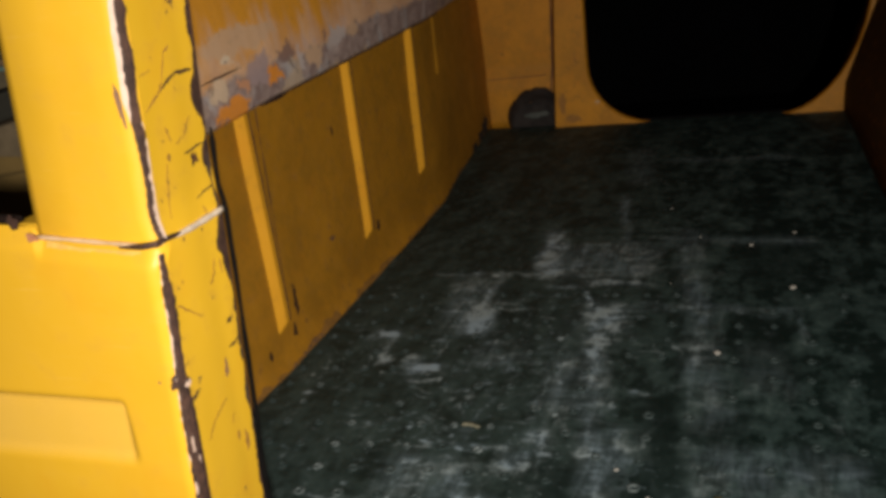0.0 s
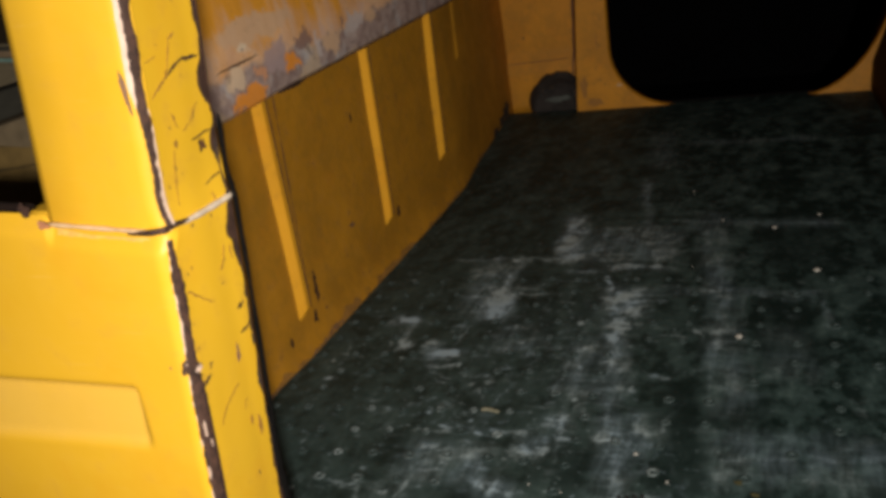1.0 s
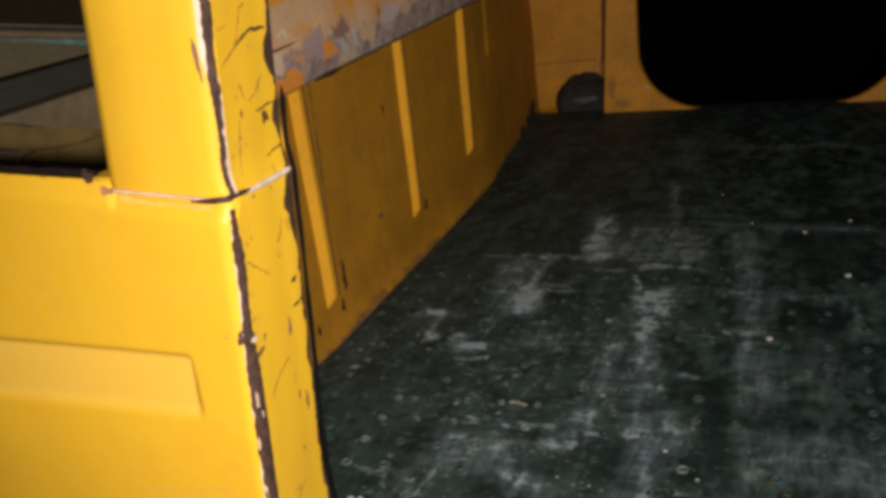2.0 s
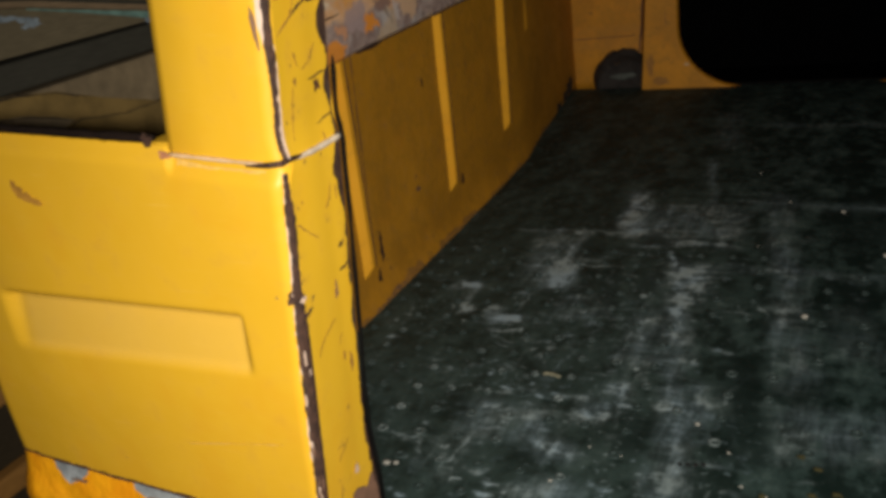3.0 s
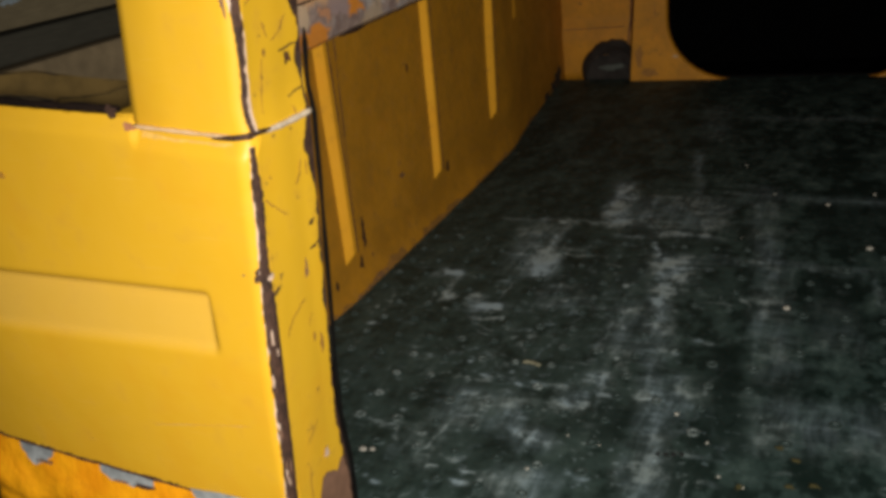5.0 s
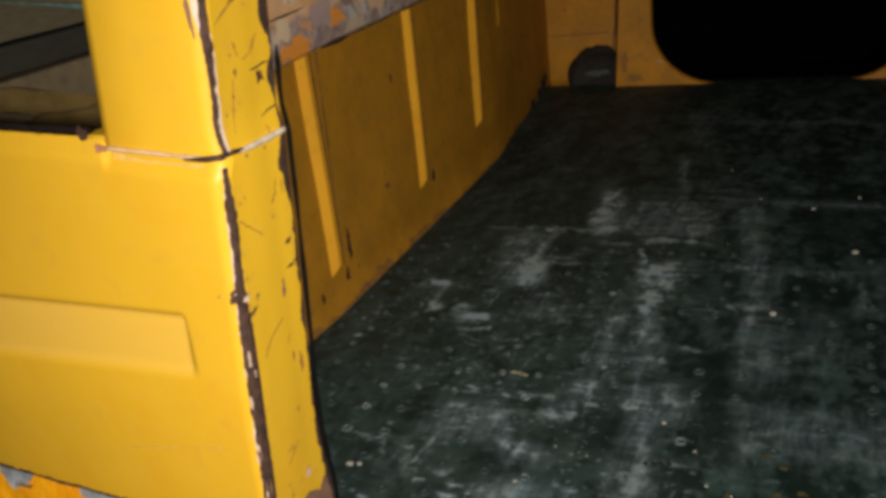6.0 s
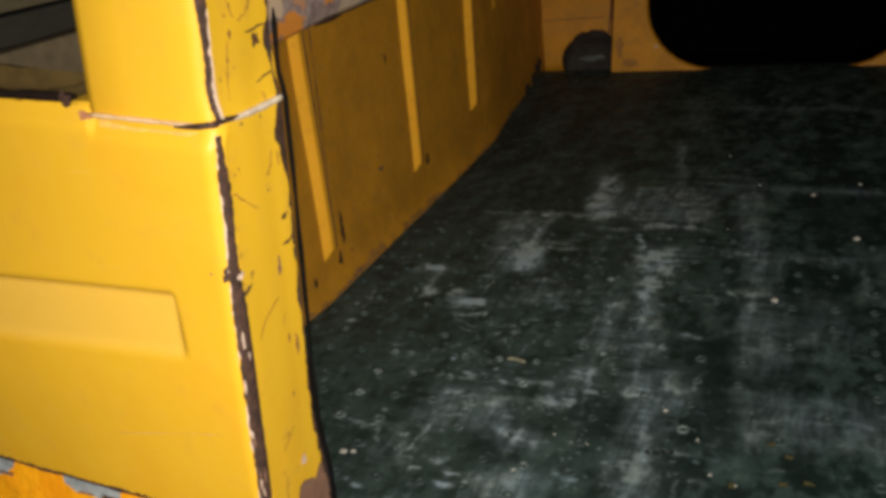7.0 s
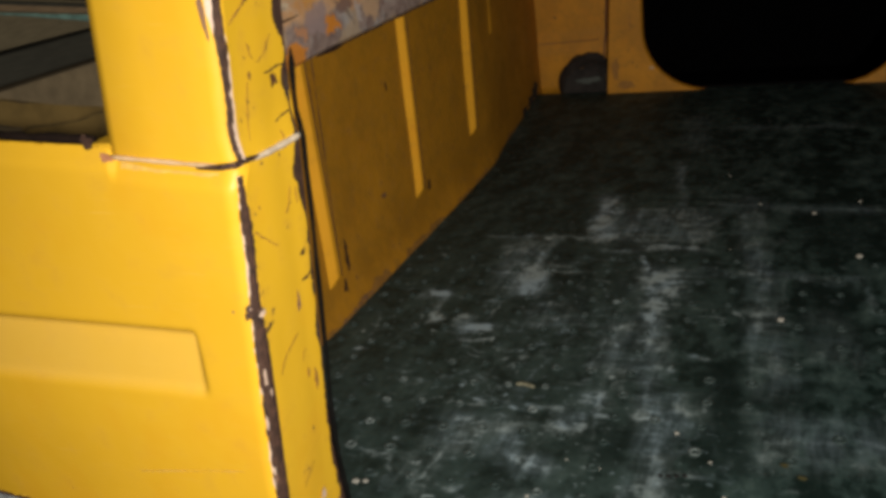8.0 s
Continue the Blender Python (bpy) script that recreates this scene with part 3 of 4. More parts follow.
def rail(u, v):
    px, pz = PROFILE[int(v)]
    rise = 0.012 * (u - 0.9) - 0.004 * smooth_step(0.985, 0.86, u) * smooth_step(0.60, 0.54, pz)
    return (left_x(u) + px + 0.0025 * noise.noise((u * 9, pz * 14, 4)), u, pz + (rise if pz < 0.7 else 0))


sheet(bm, rail, span(0.70, 2.98, 70), range(len(PROFILE)), (-0.03, 0, 0))
tagged(part("side_rail", bm, M_RAIL, wall_left, "boxed side rail with flaking paint, grey steel and rust", smooth=False))

bm = bmesh.new()
tube(bm, [(left_x(y) + 0.034 + 0.002 * wob(3, y, 30), y, 0.5365 + 0.012 * (y - 0.9)) for y in span(0.985, 1.10, 16)], [0.0010 + 0.0052 * math.sin(math.pi * k / 16) * (0.7 + 0.6 * wob(8, k, 0.7)) for k in range(17)], 6)
part("brown_edge", bm, M_RUST, wall_left, "dark rusted lip")
bm = bmesh.new()
tube(bm, [(left_x(y) + 0.034, y, 0.5372 + 0.012 * (y - 0.9) + 0.0012 * wob(18, y, 40)) for y in span(1.08, 2.10, 70)], [0.0008 + 0.0022 * abs(wob(19, k, 0.4)) for k in range(71)], 5)
part("brown_edge", bm, M_RUST, wall_left)
bm = bmesh.new()
tube(bm, [(left_x(y) + 0.0425, y, 0.6200 + 0.04 * (y - 0.855) + 0.0015 * wob(20, y, 60)) for y in span(0.790, 0.930, 14)], [0.0006 + 0.0016 * math.sin(math.pi * k / 14) for k in range(15)], 5)
part("paint_crack", bm, M_RUST, wall_left, "dark crack under lifting paint")

# rust and grime blotches along the foot of the wall and at the ribs' feet;
# the last three are dark patches that grow towards the bulkhead
def on_wall(y, z):
    return Vector((lower_wall(y, max(z, 0.002))[0] + 0.0020, y, max(z, 0.002)))


for n, (cy, cz, ry, rz, m) in enumerate([(0.87, 0.050, 0.006, 0.010, M_RUST), (0.98, 0.058, 0.008, 0.014, M_RUST), (1.005, 0.105, 0.008, 0.022, M_RUST), (1.008, 0.135, 0.006, 0.014, M_RUST), (1.475, 0.105, 0.009, 0.014, M_RUST), (1.32, 0.40, 0.005, 0.010, M_RUST), (1.22, 0.17, 0.012, 0.006, M_WALL_RUST), (2.76, 0.030, 0.050, 0.034, M_HUMP), (2.66, 0.018, 0.050, 0.020, M_HUMP), (2.54, 0.012, 0.040, 0.012, M_HUMP)]):
    part("rust_and_tone_blotch", blotch(on_wall, cy, cz, ry, rz, 120 + n, 30, 0.55), m, wall_left)


def foot_grime(y0, y1, high, seed, cover):
    """A band of rusty dirt with a ragged upper edge, broken off here and there."""
    b = bmesh.new()
    ys = span(y0, y1, int((y1 - y0) / 0.006))
    rows = []
    for y in ys:
        h = high * (0.5 + 1.0 * wob(seed, y, 9) + 0.7 * wob(seed + 1, y, 31) + 0.35 * wob(seed + 2, y, 90) + cover)
        rows.append([b.verts.new(on_wall(y, 0.002 + max(h, 0.0005) * k)) for k in (0.0, 0.35, 0.7, 1.0)])
    for p, q in zip(rows, rows[1:]):
        for k in range(3):
            b.faces.new((p[k], p[k + 1], q[k + 1], q[k]))
    return b


part("foot_grime", foot_grime(0.70, 1.16, 0.017, 91, 0.15), M_SCRATCH, wall_left, "rusty dirt along the foot of the wall")
part("foot_grime", foot_grime(1.17, 2.40, 0.012, 95, -0.05), M_SCRATCH, wall_left)
part("foot_grime", foot_grime(0.72, 1.12, 0.009, 98, 0.0), M_WALL_RUST, wall_left)

# right inner wall, leaning outward, coloured dark as if in deep shade
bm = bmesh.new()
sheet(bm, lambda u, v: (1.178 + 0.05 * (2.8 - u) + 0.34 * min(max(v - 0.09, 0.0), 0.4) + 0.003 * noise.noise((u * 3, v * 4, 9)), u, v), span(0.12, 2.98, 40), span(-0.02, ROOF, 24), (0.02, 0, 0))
wall_right = tagged(part("wall_right", bm, M_WALL_SHADED, smooth=True), "inner side wall with its deep shade in a dark brown colour", "wall", kind="structure")

# roof and far side of the cab, which close the van
bm = bmesh.new()
sheet(bm, lambda u, v: (u, v, ROOF + 0.02 + 0.03 * math.cos((u - 0.57) * 2)), span(-0.10, 1.36, 12), span(0.02, 4.3, 12), (0, 0, 0.02))
tagged(part("ceiling", bm, M_BULK, smooth=True), "yellow painted van roof seen from inside", "ceiling", kind="structure")

# bulkhead with a large round-cornered opening to the dark cab
OX0, OX1, OZ0, OZ1 = 0.300, 1.255, -0.004, 1.15


def opening_ring(grow=0.0, n=10):
    """The outline of the opening, anticlockwise from its lower left side."""
    x0, x1, z0, z1 = OX0 - grow, OX1 + grow, OZ0 - grow * 0.3, OZ1 + grow
    pts = []
    for sx, rx, rz, a0 in ((x0, 0.245, 0.225, 180), (x1, -0.285, 0.43, 270)):
        for k in range(n + 1):
            a = radians(a0 + 90 * k / n)
            pts.append((sx + rx + abs(rx) * math.cos(a), z0 + rz + rz * math.sin(a)))
    for sx, rx, a0 in ((x1, -0.25, 0), (x0, 0.25, 90)):
        for k in range(n + 1):
            a = radians(a0 + 90 * k / n)
            pts.append((sx + rx + 0.25 * math.cos(a), z1 - 0.21 + 0.21 * math.sin(a)))
    return [(px + 0.02 * (pz - 0.2) * (1 if px < 0.7 else 2), pz) for px, pz in pts]


def bulk_face(b, y, ring):
    """The sheet round the opening, from its outline out to a rectangle."""
    x0, x1, z0, z1 = 0.165, 1.36, -0.02, ROOF
    inner = [b.verts.new((px, y, pz)) for px, pz in ring]
    outer = []
    for px, pz in ring:
        cx, cz = (OX0 + OX1) / 2, 0.5
        dx, dz = px - cx, pz - cz
        k = min([(x1 - cx) / dx if dx > 0 else (x0 - cx) / dx if dx < 0 else 9, (z1 - cz) / dz if dz > 0 else (z0 - cz) / dz if dz < 0 else 9])
        ox, oz = cx + dx * max(k, 1.001), cz + dz * max(k, 1.001)
        if px < 0.7:
            ox += 0.085 * max(oz, 0) * (1 if ox < 0.2 else 0)
        outer.append(b.verts.new((ox, y, oz)))
    n = len(ring)
    for k in range(n):
        b.faces.new((inner[k], inner[(k + 1) % n], outer[(k + 1) % n], outer[k]))
    return inner


bm = bmesh.new()
ring = opening_ring()
front = bulk_face(bm, BULK_Y, ring)
# rolled rim of the opening
for depth, shrink in ((0.006, 0.004), (0.02, 0.006), (0.035, 0.0)):
    nxt = [bm.verts.new((px + (shrink if px < 0.7 else -shrink), BULK_Y + depth, pz + shrink * 0.3)) for px, pz in ring]
    for k in range(len(ring)):
        bm.faces.new((front[k], front[(k + 1) % len(ring)], nxt[(k + 1) % len(ring)], nxt[k]))
    front = nxt
# return of the post on the side of the recess
rim = [bm.verts.new((0.165 + 0.085 * z, BULK_Y + d, z)) for d in (0, 0.16) for z in (-0.02, ROOF)]
bm.faces.new((rim[0], rim[1], rim[3], rim[2]))
wall_back = tagged(part("wall_back", bm, M_BULK), "yellow bulkhead with a large round-cornered opening", "wall", kind="structure")

# recessed strip of bulkhead beside the side wall, with a dark arch at its foot
bm = bmesh.new()
RY = 2.925
sheet(bm, lambda u, v: (u + 0.03 * v, RY - 0.02 * smooth_step(0.19, 0.16, v), v), span(-0.19, 0.20, 14), span(-0.02, ROOF, 40), (0, 0.02, 0))
part("recess_panel", bm, M_BULK, wall_back, "yellow recessed strip of bulkhead", smooth=True)
# brown upright line of uneven width on the strip's right side
bm = bmesh.new()
tube(bm, [(0.128 + 0.075 * z + 0.003 * wob(14, z, 9), RY - 0.001 - 0.02 * smooth_step(0.19, 0.16, z), z) for z in span(0.11, 1.3, 40)], [0.003 + 0.004 * abs(wob(15, k, 0.4)) for k in range(41)], 6)
part("panel_seam", bm, M_WALL_RUST, wall_back, "brown panel seam beside the post")
bm = bmesh.new()
tube(bm, [(x, RY - 0.010, 0.178 + 0.02 * (x + 0.10)) for x in span(-0.12, 0.12, 10)], [0.0015 + 0.002 * abs(wob(16, k, 0.5)) for k in range(11)], 5)
part("panel_seam", bm, M_WALL_RUST, wall_back)
# brown stains on the post; the pale last one paints the rim's highlight
for n, (cx, cz, rx, rz, m) in enumerate([(0.200, 0.088, 0.012, 0.040, M_BULK_STAIN), (0.238, 0.030, 0.030, 0.014, M_BULK_STAIN), (0.262, 0.255, 0.003, 0.030, M_BULK_STAIN), (0.335, 0.088, 0.010, 0.005, M_PALE_YELLOW)]):
    part("rust_and_tone_blotch", blotch(lambda x, z: Vector((x, BULK_Y - 0.0012, z)), cx, cz, rx, rz, 170 + n, 20, 0.6), m, wall_back)

# dark rounded hump at the foot of the recess
bm = bmesh.new()


def arch(u, v):
    a = math.pi * u
    grow = 1 - 0.30 * (1 - v) ** 2
    bumpy = 1 + 0.10 * noise.noise((u * 5, v * 3, 12.0)) + 0.05 * noise.noise((u * 17, v * 8, 3.0))
    return (0.074 - 0.122 * grow * bumpy * math.cos(a), 2.835 + 0.075 * v, 0.138 * grow * bumpy * math.sin(a) ** 0.75 - 0.004)


sheet(bm, arch, span(0, 1, 28), span(0, 1, 7))
face = [bm.verts.new((0.074 - 0.0854 * math.cos(math.pi * u), 2.835, 0.097 * math.sin(math.pi * u) ** 0.75 - 0.004)) for u in span(0, 1, 28)]
bm.faces.new(face)
hump = tagged(part("dark_hump", bm, M_HUMP, smooth=True), "dark rounded hump at the foot of the bulkhead recess", "hump", kind="structure")
part("pale_scrape", blotch(lambda x, z: Vector((x, 2.832, max(z, 0.001))), 0.088, 0.046, 0.045, 0.011, 181, 24, 0.8), M_GREY_GREEN, hump, "pale scrape")

# the cab beyond the opening, its darkness put into near-black surfaces
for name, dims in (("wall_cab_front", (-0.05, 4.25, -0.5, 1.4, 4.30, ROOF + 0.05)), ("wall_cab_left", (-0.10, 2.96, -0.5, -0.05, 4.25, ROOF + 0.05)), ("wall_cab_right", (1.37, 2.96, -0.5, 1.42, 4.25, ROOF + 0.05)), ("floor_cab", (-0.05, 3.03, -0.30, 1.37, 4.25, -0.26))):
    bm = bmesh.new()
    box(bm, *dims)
    tagged(part(name, bm, M_DARK), "cab surface coloured near black for its darkness", "floor" if "floor" in name else "wall", kind="structure")


# ---- the van: rear corner ----
van = tagged(new("van_corner"), "yellow painted van rear corner with rusty chipped door jamb", "van body")


def lean(z):
    """How far the corner leans inward with height."""
    low, high = 0.5605 + 0.105 * (z - 0.64), 0.5555 + 0.128 * (z - 0.64)
    return low + (high - low) * smooth_step(0.634, 0.664, z)




def seam_z(x):
    return 0.6455 - 0.09 * (x - 0.50)


def sill_z(x):
    return 0.6735 - 0.0620 * (x - 0.2)


def skew(z):
    """How far the outer edge of the corner leans out towards the ground."""
    return 0.040 * max(0.0, 0.50 - z)


def foot_z(x):
    """Lower edge of the corner panel."""
    return max(0.3085 - 0.075 * (x - 0.124), 0.2845) + 0.0012 * wob(5, x, 22) + 0.0010 * wob(6, x, 70)


def panel(u, v):
    """Lower corner panel: u runs from the outer side round to the jamb, v up."""
    x, y, z = u, -0.006, v
    edge = lean(z)
    y += 0.022 * max(0.0, (0.143 - skew(z) - x) / 0.034) ** 2          # wraps round to the outer side
    y += 0.007 * smooth_step(0.018, 0.0, (sill_z(x) if x < 0.450 else seam_z(x)) - z)   # shoulder under sill and pillar
    y += 0.0016 * noise.noise((x * 6, z * 6, 1.0))
    y += 0.25 * max(0.0, 0.27 - x) ** 2          # and away towards its outer side
    y += 0.25 * max(0.0, 0.43 - z) ** 2          # turns under towards its lower edge
    l0 = 0.188
    inside = smooth_step(l0, l0 + 0.022, x) * smooth_step(0.490, 0.481, x)
    top, bot = 0.511 - 0.012 * (x - 0.2), 0.450 + 0.006 * (x - 0.2)
    inside *= smooth_step(top + 0.003, top - 0.006, z) * smooth_step(bot - 0.004, bot + 0.007, z)
    y += (0.0035 + 0.0065 * min(max((z - bot) / (top - bot), 0.0), 1.0)) * inside
    k = (x - (edge - 0.012)) / 0.012
    if k > 0:
        y += 0.012 * (1 - math.sqrt(max(0, 1 - min(k, 1) ** 2)))
    return (x, y, z)


bm = bmesh.new()
zs = span(0.272, 0.676, 122)
cols = 150
grid = []
for z in zs:
    e = lean(z)
    us = span(0.1085 - skew(z), e - 0.014, cols) + [e - 0.011, e - 0.008, e - 0.005, e - 0.002, e]
    row = []
    for x in us:
        zz = z
        bottom = foot_z(x)
        zz = max(z, bottom) if x < e - 0.03 else z
        zz = min(zz, sill_z(x) if x < 0.450 else seam_z(x))
        row.append(bm.verts.new(panel(x, zz)))
    grid.append(row)
for a, b in zip(grid, grid[1:]):
    for k in range(len(a) - 1):
        if (a[k].co - b[k].co).length > 1e-6 or (a[k + 1].co - b[k + 1].co).length > 1e-6:
            bm.faces.new((a[k], a[k + 1], b[k + 1], b[k]))
bmesh.ops.remove_doubles(bm, verts=bm.verts, dist=1e-6)
# sill: the panel's top folds back under the window
sill_front = [bm.verts.new((x, 0.001 + 0.022 * max(0.0, (0.143 - x) / 0.034) ** 2, sill_z(x))) for x in span(0.135, 0.45, 12)]
sill_back = [bm.verts.new((x, 0.014, sill_z(x) - 0.004)) for x in span(0.135, 0.45, 12)]
for k in range(12):
    bm.faces.new((sill_front[k], sill_front[k + 1], sill_back[k + 1], sill_back[k]))
lower_panel = part("lower_panel", bm, M_PANEL, van, "smooth bright yellow corner panel with a pressed recess", smooth=True)

# upper pillar
bm = bmesh.new()


def pillar_ring(z):
    e = lean(z)
    left = 0.4415 + 0.145 * (z - 0.655)
    pts = [(left + 0.004, 0.085), (left, 0.030), (left + 0.001, 0.012), (left + 0.006, 0.004), (left + 0.016, 0.0)]
    pts += [(left + 0.05, -0.0015), (e - 0.03, -0.001), (e - 0.012, 0.0)]
    pts += [(e - 0.012 + 0.012 * math.sin(radians(a)), 0.012 - 0.012 * math.cos(radians(a))) for a in (25, 50, 75, 90)]
    return [(px, py + 0.0012 * noise.noise((px * 12, z * 7, 5)), z) for px, py in pts]


rows = [[bm.verts.new(p) for p in pillar_ring(z)] for z in span(0.636, ROOF, 60)]
for a, b in zip(rows, rows[1:]):
    for k in range(len(a) - 1):
        bm.faces.new((a[k], a[k + 1], b[k + 1], b[k]))
pillar = part("upper_pillar", bm, M_PANEL, van, "bright yellow window pillar", smooth=True)

# jamb: the inner face of the corner, from the roof down to the floor
JAMB = 0.089


def jamb_depth(z):
    """The inner rim of the jamb flares towards its foot."""
    return JAMB + 0.018 * smooth_step(0.37, 0.22, z)



def jamb(u, v):
    e = lean(v)
    y = 0.005 + (jamb_depth(v) - 0.005) * u
    out = 0.0005 * noise.noise((u * 3, v * 9, 8)) + (0.0008 * smooth_step(0.75, 1.0, u))
    return (e - 0.004 * u + out - 0.002, y, v)


bm = bmesh.new()
sheet(bm, jamb, span(0, 1, 16), span(-0.02, ROOF, 140))
back = [bm.verts.new((lean(z) - 0.10, jamb_depth(z) + 0.012, z)) for z in span(-0.02, ROOF, 20)]
edge = [bm.verts.new(jamb(1.0, z)) for z in span(-0.02, ROOF, 20)]
for k in range(20):
    bm.faces.new((edge[k], edge[k + 1], back[k + 1], back[k]))
jamb_part = part("door_jamb", bm, M_JAMB, van, "scratched yellow door jamb with rust chips", smooth=True)

# rubber door seal along the inner rim of the jamb
bm = bmesh.new()
tube(bm, [(lean(z) - 0.0015 + 0.0012 * wob(2, z, 18), jamb_depth(z) + 0.003, z) for z in span(0.0, 0.705, 60)], [0.0022 + 0.0010 * wob(4, k, 0.31) for k in range(60)] + [0.0006], 8)
part("door_seal", bm, M_SEAL, van, "black rubber door seal", smooth=True)


def on_jamb(u, z, lift=0.0007):
    x, y, _ = jamb(u, z)
    return Vector((x + lift, y, z))


def on_front(x, z, lift=0.0008):
    if z < seam_z(x):
        p = panel(min(x, lean(z)), z)
        return Vector((p[0], p[1] - lift, z))
    return Vector((x, -0.0015 - lift, z))


def strip(b, place, a0, a1, centre, width, n=60):
    """A ragged strip along a line: place(s, v) with s across and v along."""
    rows = []
    for k in range(n + 1):
        v = a0 + (a1 - a0) * k / n
        c, w = centre(v), width(v)
        rows.append([b.verts.new(place(c - w, v)), b.verts.new(place(c - 0.3 * w, v)), b.verts.new(place(c + 0.3 * w, v)), b.verts.new(place(c + w, v))])
    for p, q in zip(rows, rows[1:]):
        for k in range(3):
            b.faces.new((p[k], p[k + 1], q[k + 1], q[k]))


ARC = 0.0188


def corner_place(s, z, lift):
    """Round the corner by arc length: s < 0 on the front face, s > ARC on the jamb."""
    e = lean(z)
    if s < 0:
        return on_front(e - 0.012 + s, z, lift)
    base = -0.006 if z < seam_z(e) else 0.0
    if s > ARC:
        return Vector((e - 0.002 + lift + 0.002 * max(0.0, 1 - (s - ARC) / 0.004), base + 0.012 + s - ARC, z))
    a = s / ARC * 90
    r = 0.012 + lift
    return Vector((e - 0.012 + r * math.sin(radians(a)), base + 0.012 - r * math.cos(radians(a)), z))


# paint broken along the corner: pale primer below, brown rust on it
for z0, z1, seed, mid, w0, w1 in ((0.20, 0.634, 11, 0.0135, 0.0020, 0.0052), (0.640, ROOF, 23, 0.0125, 0.0034, 0.0034)):
    def half(v):
        if z0 > 0.5:
            return w0 * (0.62 + 0.38 * smooth_step(0.69, 0.73, v))
        return w0 + 0.0015 * smooth_step(0.632, 0.598, v) + 0.0026 * smooth_step(0.535, 0.475, v) - 0.0008 * smooth_step(0.42, 0.34, v)

    bm = bmesh.new()
    strip(bm, lambda s, v: corner_place(s, v, 0.0005), z0, z1, lambda v: mid + 0.0012 * wob(seed, v, 25) + (0.0022 - 0.0048 * smooth_step(0.715, 0.75, v) if z0 > 0.5 else -0.0008), lambda v: half(v) + (0.0006 if z0 > 0.5 else -0.0002) + 0.0014 * wob(seed + 1, v, 30) + 0.0008 * wob(seed + 2, v, 110), 260)
    part("bare_primer", bm, M_PRIMER, jamb_part, "pale bare primer along the broken paint edge")
    bm = bmesh.new()
    strip(bm, lambda s, v: corner_place(s, v, 0.0016), z0, z1, lambda v: mid + 0.0012 * wob(seed, v, 25) + 0.0010 * wob(seed + 5, v, 150), lambda v: max(0.0006, half(v) + 0.0010 * wob(seed + 3, v, 28) + 0.0008 * wob(seed + 4, v, 170) + 0.0006 * wob(seed + 6, v, 420)), 560)
    part("brown_edge", bm, M_RUST, jamb_part, "brown rusted corner edge")


def jp(lift):
    return lambda u, z: on_jamb(min(max(u, 0.02), 1.0), z, lift)


# chips of the jamb: share of the depth, height, half sizes, look
CHIPS = [(0.755, 0.687, 0.050, 0.0058, 1), (0.37, 0.697, 0.025, 0.0035, 2), (0.85, 0.543, 0.040, 0.0020, 0), (0.68, 0.505, 0.036, 0.0075, 3), (0.71, 0.435, 0.025, 0.0040, 2), (0.85, 0.422, 0.030, 0.0100, 2), (0.955, 0.506, 0.022, 0.0080, 4), (0.955, 0.466, 0.026, 0.0090, 4), (0.950, 0.678, 0.034, 0.0100, 4), (0.92, 0.742, 0.022, 0.0060, 2), (0.40, 0.716, 0.018, 0.0020, 2), (0.20, 0.602, 0.010, 0.0020, 2)]
for n, (u, z, ru, rz, kind) in enumerate(CHIPS):
    m = (M_RUST, M_RUST_RED, M_SCRATCH, M_WALL_RUST, M_LILAC)[kind]
    part("rust_chip", blotch(jp(0.0011 if kind < 4 else 0.0022), u, z, ru, rz, n + 2, 30, 0.6), m, jamb_part)


def rim_width(v):
    """How far the rust reaches in from the inner rim, as a share of the depth."""
    w = 0.028
    for z, wide, share in ((0.735, 0.016, 0.17), (0.800, 0.030, 0.06), (0.684, 0.013, 0.085), (0.612, 0.030, 0.125), (0.517, 0.008, 0.04), (0.466, 0.014, 0.06), (0.31, 0.05, 0.03)):
        w += share * math.exp(-((v - z) / wide) ** 2)
    return max(0.010, w + 0.028 * wob(72, v, 75) + 0.024 * wob(73, v, 190) + 0.016 * wob(74, v, 420))


bm = bmesh.new()
strip(bm, lambda s, v: on_jamb(min(max(s, 0.5), 1.0), v, 0.0014), 0.02, ROOF, lambda v: 1.004 - 0.5 * rim_width(v), lambda v: 0.5 * rim_width(v), 700)
part("brown_edge", bm, M_RUST, jamb_part, "ragged brown rust along the inner rim")


def ribbon(u0, z0, u1, z1, half, seed):
    """A flat tapering scratch with a ragged outline, lying on the jamb."""
    b = bmesh.new()
    deep = JAMB - 0.005
    dy, dz = (u1 - u0) * deep, z1 - z0
    size = math.hypot(dy, dz)
    ny, nz = -dz / size, dy / size
    rows = []
    for k in range(17):
        t = k / 16
        bend = 0.0016 * wob(seed + 40, t, 2.3) + 0.0006 * wob(seed + 50, t, 9)
        w = half * (0.30 + 0.70 * math.sin(math.pi * (0.12 + 0.80 * t))) * (1 + 0.6 * wob(seed + 60, t, 8))
        rows.append([b.verts.new(on_jamb(min(max(u0 + ((u1 - u0) * t + ny * (bend + e * w) / deep), 0.02), 1.0), z0 + dz * t + nz * (bend + e * w), 0.0008)) for e in (-1, 1)])
    for p, q in zip(rows, rows[1:]):
        b.faces.new((p[0], p[1], q[1], q[0]))
    return b


